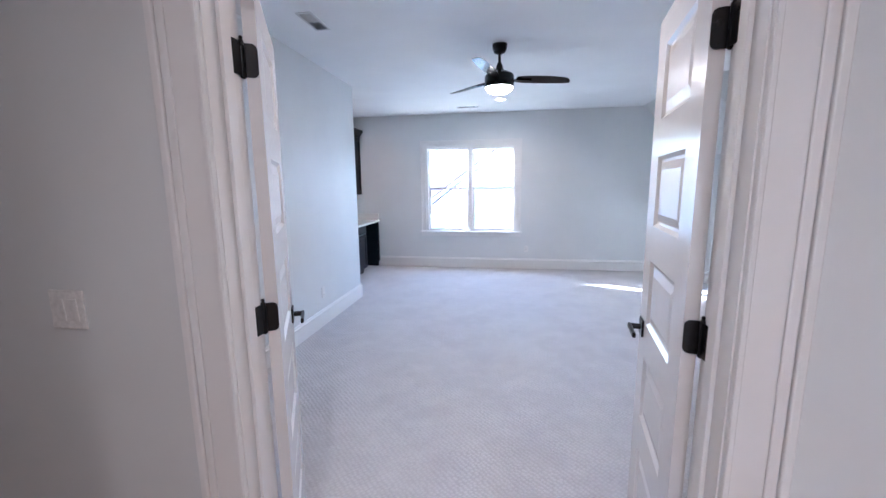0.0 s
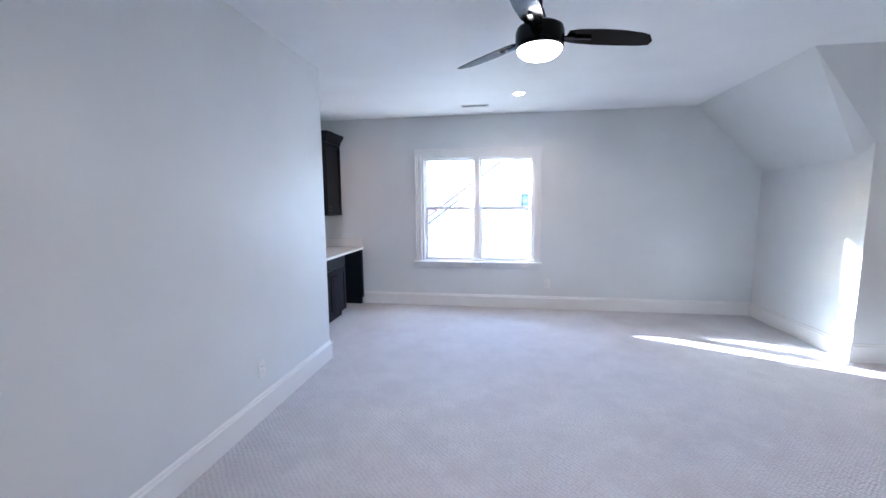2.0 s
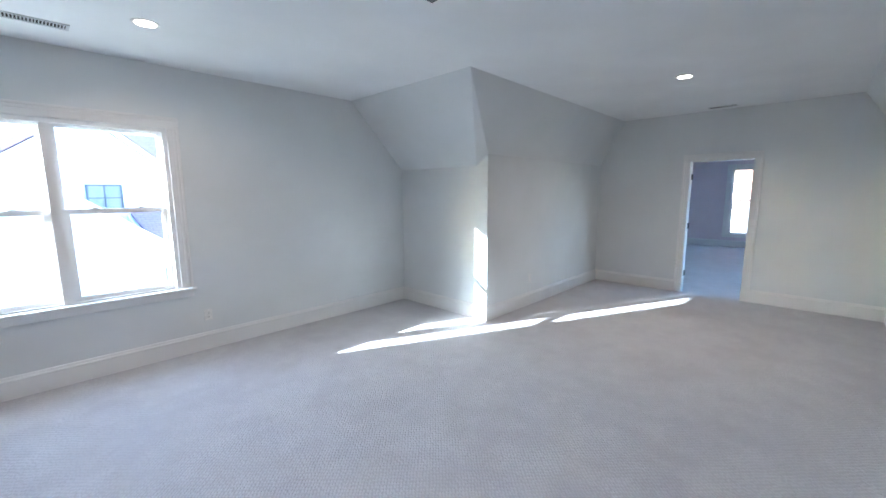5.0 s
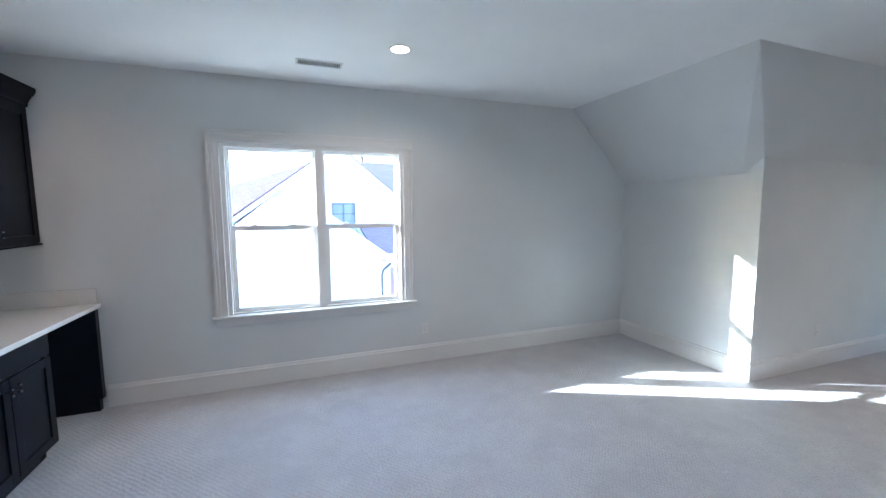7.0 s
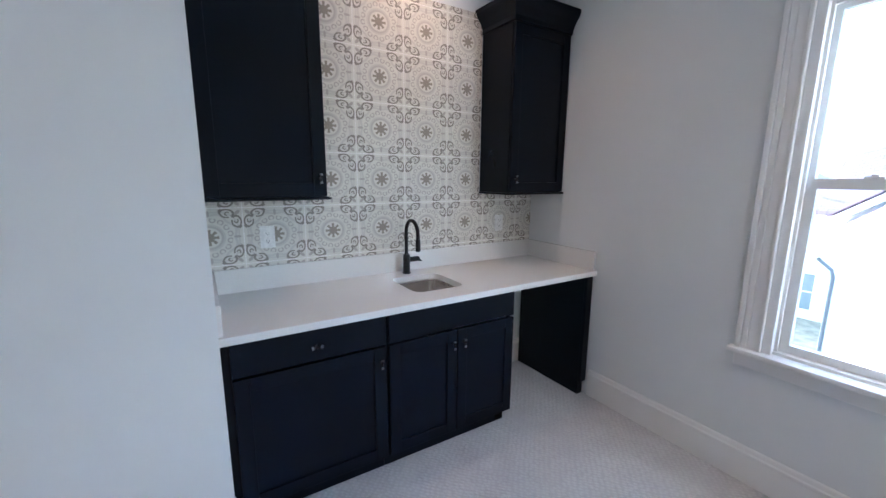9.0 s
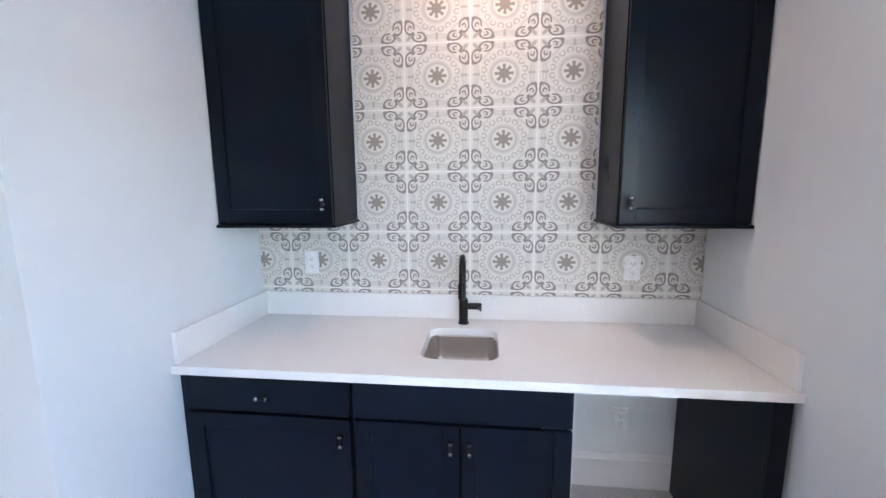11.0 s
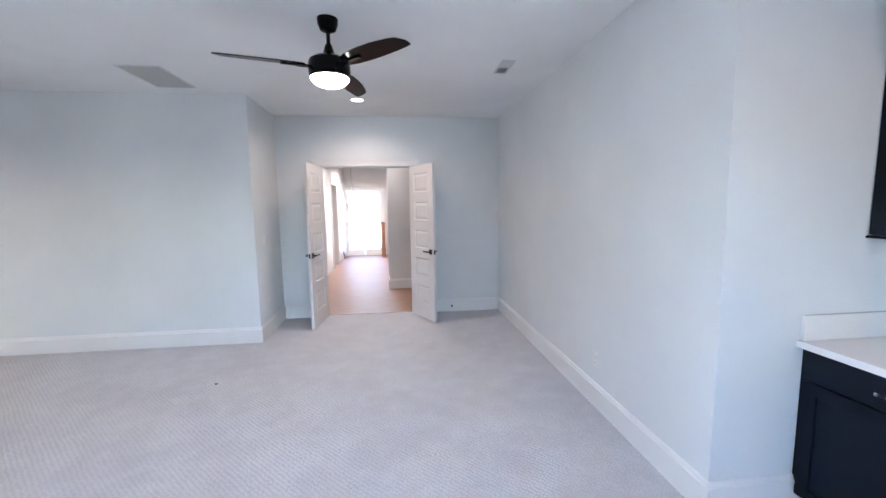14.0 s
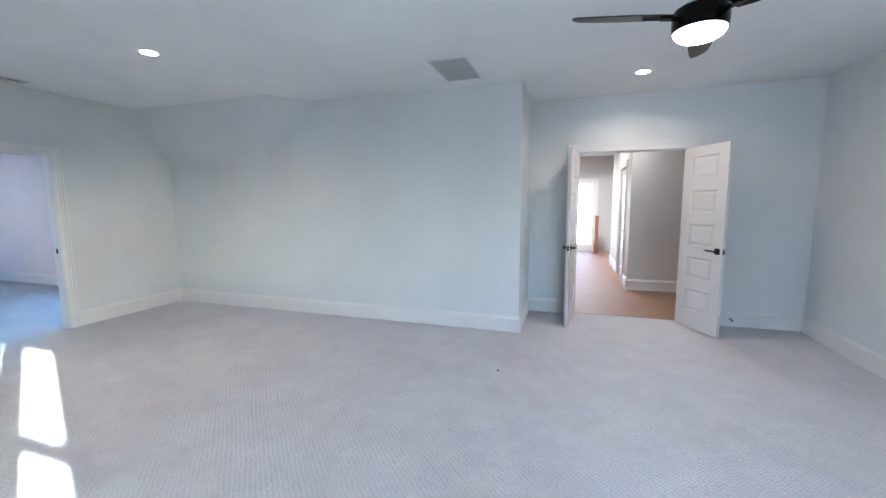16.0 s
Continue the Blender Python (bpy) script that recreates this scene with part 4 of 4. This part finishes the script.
# ---- backsplash tiles ----
bs = tagged(part("backsplash", boxes((XB + 0.0005, XB + 0.0088, YL + 0.001, YN - 0.001, 0.9905, 1.345), (XB + 0.0005, XB + 0.0088, 4.97, 6.085, 1.3455, 2.485)), GROUT), "patterned encaustic tile backsplash with pale joints", "backsplash", kind="structure")
for i in range(-4, 6):
    for j in range(-2, 5):
        y0, y1 = TILE_Y + i * TILE + 0.002, TILE_Y + (i + 1) * TILE - 0.002
        z0, z1 = TILE_Z + j * TILE_H + 0.002, TILE_Z + (j + 1) * TILE_H - 0.002
        for ya, yb, za, zb in ((YL + 0.001, YN - 0.001, 0.991, 1.345), (4.971, 6.084, 1.3455, 2.484)):
            a, b, c, d = max(y0, ya), min(y1, yb), max(z0, za), min(z1, zb)
            if b - a > 0.01 and d - c > 0.01:
                part("tile", boxes((XB + 0.0090, XB + 0.0105, a, b, c, d)), TILEMAT, bs)

# ---- hall boards ----
rng = random.Random(4)
hf = bpy.data.objects["hall_floor"]
for i in range(44):
    y = 0.435 - (i + 1) * 0.165
    x = -3.0 + rng.uniform(-1.2, 0)
    while x < 3.0:
        ln = rng.uniform(1.1, 2.1)
        a, b = max(x, -3.0), min(x + ln, 3.0)
        if b - a > 0.05:
            part("plank", boxes((a + 0.001, b - 0.001, y + 0.001, y + 0.164, -0.0155, -0.001 + rng.uniform(-0.0004, 0.0004))), OAK, hf)
        x += ln
tagged(part("threshold", boxes((D0, D1, 0.425, 0.445, -0.001, 0.006), bevel=0.002), OAK), "narrow oak strip between carpet and boards", "threshold", kind="structure")

# ---- hall things ----
nw = thing("newel_post", "stained wooden newel post at the stair head", "newel post", pose(0.38, -5.97, 0))
part("post", boxes((-0.045, 0.045, -0.045, 0.045, 0.0005, 1.0), bevel=0.004), NEWEL, nw)
part("base_block", boxes((-0.06, 0.06, -0.06, 0.06, 0.0002, 0.30), bevel=0.006), NEWEL, nw)
part("cap", boxes((-0.062, 0.062, -0.062, 0.062, 1.0, 1.03), (-0.05, 0.05, -0.05, 0.05, 1.03, 1.06), bevel=0.006), NEWEL, nw)
gd = thing("door_4", "white glazed entrance door pair, bright outside", "door", pose(0.45, HS - 0.05, 0), kind="structure")
for x0, x1 in ((0.0, 0.52), (0.53, 1.05)):
    part("leaf_frame", boxes((x0, x0 + 0.05, -0.02, 0.02, 0.005, 1.99), (x1 - 0.05, x1, -0.02, 0.02, 0.005, 1.99), (x0 + 0.05, x1 - 0.05, -0.02, 0.02, 0.005, 0.2), (x0 + 0.05, x1 - 0.05, -0.02, 0.02, 1.93, 1.99), (x0 + 0.05, x1 - 0.05, -0.018, 0.018, 0.97, 1.02)), TRIM, gd)
    pn = part("pane", boxes((x0 + 0.05, x1 - 0.05, -0.003, 0.003, 0.2, 1.93)), GLASS, gd, "clear glass pane")
    pn.visible_shadow = False
casing("hall_end_trim", pose(1.5, HS, 0, 0, 0, 180), 1.05, 2.0)
ch = thing("pendant_light", "open metal lantern pendant hanging in the hall", "pendant light", pose(1.22, -5.4, 0))
part("rod", lathe([(0.007, 1.72), (0.007, 2.72)], steps=10), CHROME, ch)
part("canopy", lathe([(0.05, 2.72), (0.06, 2.739)], steps=20), CHROME, ch)
for z, rr in ((1.62, 0.15), (1.36, 0.12)):
    ring = [(rr * math.cos(radians(a)), rr * math.sin(radians(a)), z) for a in range(0, 361, 15)]
    part("ring", tube(ring, 0.009, 8), CHROME, ch, smooth=True)
for a in range(0, 360, 60):
    c, s = math.cos(radians(a)), math.sin(radians(a))
    arm = part("arm", tube([(0, 0, 1.74), (0.10 * c, 0.10 * s, 1.70), (0.15 * c, 0.15 * s, 1.62), (0.17 * c, 0.17 * s, 1.48), (0.12 * c, 0.12 * s, 1.36), (0, 0, 1.30)], 0.008, 8), CHROME, ch, smooth=True)
    part("candle", lathe([(0.012, 1.40), (0.012, 1.50), (0.004, 1.53)], (0.07 * c, 0.07 * s, 0), 10), PLASTIC, arm)
part("base_disc", lathe([(0.09, 1.385), (0.09, 1.40), (0.02, 1.401)], steps=24), CHROME, ch)

board = thing("leaning_board", "narrow wooden board leaning beside the glazed door", "board", pose(1.50, HS + 0.75, 0.004, 0, 14, 0))
part("plank", boxes((-0.012, 0.012, -0.045, 0.045, 0, 0.95), bevel=0.003), NEWEL, board)

lint = bmesh.new()
for k in range(7):
    r = random.Random(k)
    box(lint, 1.588 + r.uniform(-0.008, 0.008), 1.594 + r.uniform(-0.004, 0.012), 2.53 + r.uniform(-0.008, 0.0), 2.538 + r.uniform(0, 0.01), 0.0005, 0.004 + r.uniform(0, 0.004))
tagged(part("lint_speck", lint, DARKGREY), "small dark speck of debris on the carpet", "debris")

# ---- outside ----
GZ = -3.3
SIDING = paint("white_lap_siding", (0.78, 0.78, 0.76), 0.6, 60, 0.1)
FASCIA = paint("white_fascia", (0.80, 0.80, 0.79), 0.5, 60, 0.05)


def shingle():
    n = Nodes("slate_blue_shingle", 0.85, color=(0.10, 0.11, 0.13))
    pos = n.position()[0]
    bk = n.t.nodes.new("ShaderNodeTexBrick")
    bk.inputs["Scale"].default_value = 2.2
    bk.inputs["Color1"].default_value, bk.inputs["Color2"].default_value, bk.inputs["Mortar"].default_value = (0.240, 0.164, 0.182, 1), (0.280, 0.197, 0.216, 1), (0.175, 0.116, 0.128, 1)
    n.t.links.new(pos, bk.inputs["Vector"])
    n.color(n.mix(n.m("MULTIPLY", n.noise(5, 4), 0.5), bk.outputs[0], (0.305, 0.224, 0.245)))
    return n.mat


SHINGLE = shingle()
LAWN = plain("dry_lawn", (0.34, 0.31, 0.22), 0.95, 0, 3, 0.4)
CONCRETE = plain("concrete_drive", (0.42, 0.41, 0.39), 0.85, 0, 4, 0.2)
DARKGLASS = plain("dark_window_glass", (0.03, 0.04, 0.05), 0.05)
# pale base colour paints the sky's reflection into far panes
PALEGLASS = plain("sky_tinted_window_glass", (0.22, 0.25, 0.25), 0.1)
GARAGE = plain("grey_garage_paint", (0.38, 0.275, 0.315), 0.5)
BARK = plain("pine_bark", (0.16, 0.10, 0.07), 0.9, 0, 8, 0.4)
NEEDLES = plain("pine_needles", (0.05, 0.085, 0.035), 0.8, 0, 20, 0.5)
structure("ground", boxes((-900, 900, -900, 900, GZ - 1.0, GZ)), LAWN, "dry winter lawn reaching to the horizon", "ground")
structure("driveway", boxes((2.6, 9.0, 9.0, 18.2, GZ, GZ + 0.03)), CONCRETE, "pale concrete driveway before the garage", "driveway")


def siding(xs, z0, z1, y, step=0.17):
    """Lap boards on a wall in the plane y, facing -y; xs gives the wall's two edges at a height."""
    bm = bmesh.new()
    z = z0
    while z < z1 - 0.01:
        h = min(step, z1 - z)
        (a, b), (c, d) = xs(z), xs(z + h)
        if b - a > 0.05:
            q = [(a, y - 0.034, z), (b, y - 0.034, z), (max(d, c + 0.01), y - 0.004, z + h), (c, y - 0.004, z + h), (a, y, z), (b, y, z)]
            v = [bm.verts.new(p) for p in q]
            bm.faces.new(v[:4])
            bm.faces.new((v[0], v[4], v[5], v[1]))
        z += h
    bmesh.ops.recalc_face_normals(bm, faces=bm.faces)
    return bm


def far_window(parent, x, z, w, h, y, frame_mat=None, glass_mat=None):
    f = part("window", boxes((x - 0.06, x + w + 0.06, y - 0.05, y - 0.021, z - 0.06, z), (x - 0.06, x + w + 0.06, y - 0.05, y - 0.021, z + h, z + h + 0.06), (x - 0.06, x, y - 0.05, y - 0.021, z, z + h), (x + w, x + w + 0.06, y - 0.05, y - 0.021, z, z + h), (x, x + w, y - 0.045, y - 0.021, z + h / 2 - 0.02, z + h / 2 + 0.02), (x + w / 2 - 0.02, x + w / 2 + 0.02, y - 0.046, y - 0.021, z, z + h)), frame_mat or DARKGREY, parent)
    part("pane", boxes((x, x + w, y - 0.035, y - 0.0215, z, z + h)), glass_mat or DARKGLASS, f)


def rake(x0, z0, x1, z1, y, drop=0.22, deep=0.45):
    """A sloped roof edge: white board below, in front of the gable."""
    return prism([(x0, y, z0), (x1, y, z1), (x1, y, z1 - drop), (x0, y, z0 - drop)], (0, -deep, 0))


hs = thing("gable_house", "white lap-sided neighbour house with a steep gable and slate-blue roof", "house", pose(0, 0, 0))
AX, AZ, LX, LZ, RX = 1.30, 4.30, -4.0, 0.40, 7.2
RZ = AZ - 0.83 * (RX - AX)


def gable(z):
    return (LX + 0.3 if z < LZ else LX + 0.3 + (z - LZ) * (AX - LX) / (AZ - LZ), RX - 0.3 if z < RZ else RX - 0.3 - (z - RZ) * (RX - AX) / (AZ - RZ))


part("wall", boxes((LX + 0.3, RX - 0.3, 20.0, 28.0, GZ, LZ - 0.35)), SIDING, hs)
part("gable_wall", prism([(LX + 0.3, 20.0, LZ - 0.35), (RX - 0.3, 20.0, LZ - 0.35), (RX - 0.3, 20.0, RZ - 0.2), (AX, 20.0, AZ - 0.25), (LX + 0.3, 20.0, LZ - 0.2)], (0, 8, 0)), SIDING, hs)
tagged(part("siding", siding(gable, GZ, AZ - 0.4, 20.0), SIDING, hs), kind="stuff")
part("rake_board", rake(LX, LZ, AX, AZ, 20.0), FASCIA, hs)
part("rake_board", rake(AX, AZ, RX, RZ, 20.0, 0.22, 0.08), FASCIA, hs)
part("roof", prism([(LX - 0.05, 19.5, LZ + 0.02), (AX, 19.5, AZ + 0.03), (AX, 19.5, AZ + 0.08), (LX - 0.05, 19.5, LZ + 0.06)], (0, 8.8, 0)), SHINGLE, hs)
part("roof", prism([(RX, 19.91, RZ + 0.02), (AX, 19.91, AZ + 0.03), (AX, 19.91, AZ + 0.08), (RX, 19.91, RZ + 0.06)], (0, 8.4, 0)), SHINGLE, hs)
far_window(hs, 1.05, 1.05, 0.85, 0.80, 20.0, None, PALEGLASS)
part("upper_roof", prism([(-5.4, 24.5, 0.57), (-5.4, 26.0, 2.37), (1.2, 26.0, 4.48), (1.2, 24.5, 2.68)], (0, 0, -0.15)), SHINGLE, hs)
nw2 = thing("front_wing", "white lap-sided front wing with a low-pitched gable", "house wing", pose(0, 0, 0))
FX, FZ, FL, FR, FY, FS = -0.30, 2.13, -3.45, 2.80, 17.0, 0.745
FLZ, FRZ = FZ - FS * (FX - FL), FZ - FS * (FR - FX)


def wing(z):
    return (max(FL + 0.32, FX - (FZ - 0.1 - z) / FS), min(FR - 0.32, FX + (FZ - 0.1 - z) / FS))


part("valley_roof", prism([(-3.45, 17.0, -0.18), (-0.30, 17.0, 2.16), (-0.33, 19.5, 2.34), (-1.35, 19.5, 2.10), (-3.9, 19.5, 0.08)], (0, 0, -0.06)), SHINGLE, nw2)
part("wall", prism([(FL + 0.32, FY, GZ), (FR - 0.32, FY, GZ), (FR - 0.32, FY, FRZ + 0.1), (FX, FY, FZ - 0.15), (FL + 0.32, FY, FLZ + 0.1)], (0, 2.95, 0)), SIDING, nw2)
tagged(part("siding", siding(wing, GZ, FZ - 0.4, FY), SIDING, nw2), kind="stuff")
part("rake_board", rake(FL, FLZ + 0.07, FX, FZ + 0.07, FY, 0.25, 0.35), FASCIA, nw2)
part("rake_board", rake(FX, FZ + 0.07, FR, FRZ + 0.07, FY, 0.25, 0.35), FASCIA, nw2)
part("roof", prism([(FL - 0.05, FY - 0.01, FLZ + 0.01), (FX, FY - 0.01, FZ + 0.03), (FX, FY - 0.01, FZ + 0.08), (FL - 0.05, FY - 0.01, FLZ + 0.06)], (0, 2.95, 0)), SHINGLE, nw2)
part("roof", prism([(FR + 0.05, FY - 0.01, FRZ + 0.01), (FX, FY - 0.01, FZ + 0.03), (FX, FY - 0.01, FZ + 0.08), (FR + 0.05, FY - 0.01, FRZ + 0.06)], (0, 2.95, 0)), SHINGLE, nw2)
for side, ex, ez in ((1, FL, FLZ), (-1, FR, FRZ)):
    part("downspout", tube([(ex, FY - 0.05, ez - 0.08), (ex + 0.03 * side, FY - 0.05, ez - 0.2), (ex + 0.30 * side, FY - 0.06, ez - 0.42), (ex + 0.34 * side, FY - 0.06, ez - 0.6), (ex + 0.34 * side, FY - 0.06, GZ + 0.1)], 0.042, 8), DARKGREY, nw2, "grey downspout")
gw = thing("garage_wing", "low white garage wing with slate-blue roof and grey door", "garage", pose(0, 0, 0))
part("wall", boxes((2.5, 9.0, 18.2, 19.94, GZ, -0.42)), SIDING, gw)
tagged(part("siding", siding(lambda z: (2.5, 9.0), -0.95, -0.45, 18.2), SIDING, gw), kind="stuff")
part("roof", prism([(2.45, 17.85, -0.18), (9.2, 17.85, -0.18), (9.2, 19.5, 0.85), (2.05, 19.5, 0.85)], (0, 0.0, 0.10)), SHINGLE, gw)
part("fascia", boxes((2.45, 9.2, 17.80, 17.85, -0.34, -0.10)), FASCIA, gw)
part("rake_board", prism([(2.40, 17.84, -0.55), (2.40, 17.84, -0.30), (2.0, 19.45, 0.85), (2.0, 19.45, 0.60)], (-0.05, 0, 0)), FASCIA, gw)
gdoor = part("garage_door", boxes((3.05, 7.1, 18.14, 18.19, GZ, -0.70)), GARAGE, gw, "grey carriage-style garage door")
for i in range(4):
    for j in range(4):
        part("pane", boxes((3.2 + i * 0.95 + j * 0.19, 3.36 + i * 0.95 + j * 0.19, 18.12, 18.139, -0.95, -0.80)), PALEGLASS, gdoor)
part("door_pull", boxes((4.1, 4.13, 18.10, 18.139, -2.2, -1.95), (4.25, 4.28, 18.10, 18.139, -2.2, -1.95)), BLACK, gdoor)
part("lantern", lathe([(0.05, -0.62), (0.09, -0.60), (0.09, -0.42), (0.03, -0.34), (0.02, -0.30)], (3.9, 18.07, 0), 10), BLACK, gw, "black wall lantern")
lw2 = thing("rear_house", "white neighbour house with a low slate-blue roof", "house", pose(0, 0, 0))
part("wall", boxes((-14.0, -3.5, 22.0, 30.0, GZ, 0.2)), SIDING, lw2)
tagged(part("siding", siding(lambda z: (-14.0, -3.7), GZ, 0.2, 22.0), SIDING, lw2), kind="stuff")
part("roof", prism([(-14.4, 21.5, 0.10), (-3.2, 21.5, 0.35), (-3.2, 23.5, 1.25), (-14.4, 23.5, 1.25)], (0, 0, 0.15)), SHINGLE, lw2)
part("fascia", boxes((-14.4, -3.7, 21.42, 21.5, 0.0, 0.25)), FASCIA, lw2)
far_window(lw2, -5.38, -2.97, 0.72, 1.25, 22.0, FASCIA, PALEGLASS)
part("vent_pipe", lathe([(0.05, 0.8), (0.05, 1.25)], (-5.3, 22.5, 0), 10), FASCIA, lw2)
rh = thing("far_roof", "long slate-blue roof of a house behind", "house", pose(0, 0, 0))
part("wall", boxes((1.5, 16.0, 29.5, 38.0, GZ, 2.9)), SIDING, rh)
part("roof", prism([(1.0, 29.0, 2.8), (16.0, 29.0, 2.8), (16.0, 31.3, 4.82), (2.0, 31.3, 4.82)], (0, 0, 0.15)), SHINGLE, rh)
for hx, hy, hw in ((-34, 55, 9), (-22, 62, 11), (-48, 60, 10)):
    hz = thing("far_house", "white house far down the street", "house", pose(hx, hy, 0), group="far houses")
    part("wall", boxes((-hw / 2, hw / 2, 0, 7, GZ, 1.6)), SIDING, hz)
    part("roof", prism([(-hw / 2 - 0.4, -0.4, 1.5), (hw / 2 + 0.4, -0.4, 1.5), (0, -0.4, 4.2)], (0, 8, 0)), SHINGLE, hz)


def pine(x, y, h, seed):
    r = random.Random(seed)
    ob = thing("pine_tree", "tall pine with a bare trunk and ragged green crown", "tree", pose(x, y, GZ), group="pines")
    part("trunk", lathe([(0.22, 0), (0.18, h * 0.4), (0.10, h * 0.8), (0.03, h)], steps=9), BARK, ob)
    bm = bmesh.new()
    limbs = bmesh.new()
    for k in range(26):
        z = h * r.uniform(0.42, 0.98)
        a, ln = r.uniform(0, 6.28), (h - z) * 0.24 + r.uniform(0.5, 1.4)
        tip = Vector((ln * math.cos(a), ln * math.sin(a), z + r.uniform(-0.3, 0.5)))
        me = tube([(0, 0, z), tip * 0.5 + Vector((0, 0, z * 0.5 + 0.1)), tip], 0.03, 5)
        tmp = bpy.data.meshes.new("limb")
        me.to_mesh(tmp)
        me.free()
        limbs.from_mesh(tmp)
        bpy.data.meshes.remove(tmp)
        for i in range(34):
            t = r.uniform(0.35, 1.05)
            c = Vector((tip.x * t, tip.y * t, z + (tip.z - z) * t)) + Vector((r.gauss(0, 0.22), r.gauss(0, 0.22), r.gauss(0, 0.16)))
            d = Vector((r.gauss(0, 1), r.gauss(0, 1), r.gauss(0.3, 0.7))).normalized()
            s = d.orthogonal().normalized() * 0.07
            e = c + d * r.uniform(0.2, 0.42)
            bm.faces.new([bm.verts.new(p) for p in (c - s, c + s, e)])
            s2 = d.cross(s)
            bm.faces.new([bm.verts.new(p) for p in (c - s2, c + s2, e)])
    part("limbs", limbs, BARK, ob)
    tagged(part("crown", bm, NEEDLES, ob), kind="stuff")


for i, (x, y, h) in enumerate(((9.5, 44, 17), (12.0, 47, 19), (14.5, 43, 16), (17.5, 46, 18), (21, 44, 17), (24, 48, 19), (7.0, 50, 18), (30, 2.0, 16), (33, 6.5, 18), (31, 9.0, 15), (36, 4.0, 19))):
    pine(x, y, h, 10 + i)


def far_brick():
    n = Nodes("far_brick", 0.85, color=(0.34, 0.19, 0.13))
    bk = n.t.nodes.new("ShaderNodeTexBrick")
    bk.inputs["Scale"].default_value = 4.5
    bk.inputs["Color1"].default_value, bk.inputs["Color2"].default_value, bk.inputs["Mortar"].default_value = (0.22, 0.095, 0.062, 1), (0.16, 0.070, 0.046, 1), (0.28, 0.23, 0.19, 1)
    s = n.t.nodes.new("ShaderNodeCombineXYZ")
    pos, x, y, z = n.position()
    n.put(s.inputs[0], y)
    n.put(s.inputs[1], z)
    n.t.links.new(s.outputs[0], bk.inputs["Vector"])
    n.color(n.mix(n.m("MULTIPLY", n.noise(1.1, 4), 0.4), bk.outputs[0], (0.26, 0.16, 0.11)))
    return n.mat


bh = thing("brick_house", "red brick house in the sun beyond the side room", "house", pose(0, 0, 0))
part("wall", boxes((19.0, 27.0, -2.0, 8.5, GZ, 4.2)), far_brick(), bh)
# white block added to give the overbright lower half of the window view
part("white_block", boxes((17.2, 18.9, -2.0, 8.5, GZ, 1.15)), SIDING, bh, "plain white block added for the glaring lower part of the view")
part("roof", prism([(18.6, -2.4, 4.2), (27.4, -2.4, 4.2), (23.0, -2.4, 7.2)], (0, 11.3, 0)), SHINGLE, bh)
part("fascia", boxes((18.55, 18.6, -2.4, 8.9, 3.98, 4.22)), FASCIA, bh)
for wy in (0.2, 5.6):
    f = part("window", boxes((18.94, 18.99, wy, wy + 1.0, 1.2, 1.28), (18.94, 18.99, wy, wy + 1.0, 2.72, 2.8), (18.94, 18.99, wy, wy + 0.07, 1.28, 2.72), (18.94, 18.99, wy + 0.93, wy + 1.0, 1.28, 2.72), (18.945, 18.99, wy + 0.07, wy + 0.93, 1.98, 2.03)), FASCIA, bh)
    part("pane", boxes((18.965, 18.985, wy + 0.07, wy + 0.93, 1.28, 2.72)), DARKGLASS, f)
fh = thing("street_house", "grey house across the street from the entrance", "house", pose(0, 0, 0))
part("wall", boxes((-6, 5, -34, -27, GZ, 1.6)), SIDING, fh)
part("roof", prism([(-6.5, -26.6, 1.5), (5.5, -26.6, 1.5), (-0.5, -26.6, 5.0)], (0, -8, 0)), SHINGLE, fh)
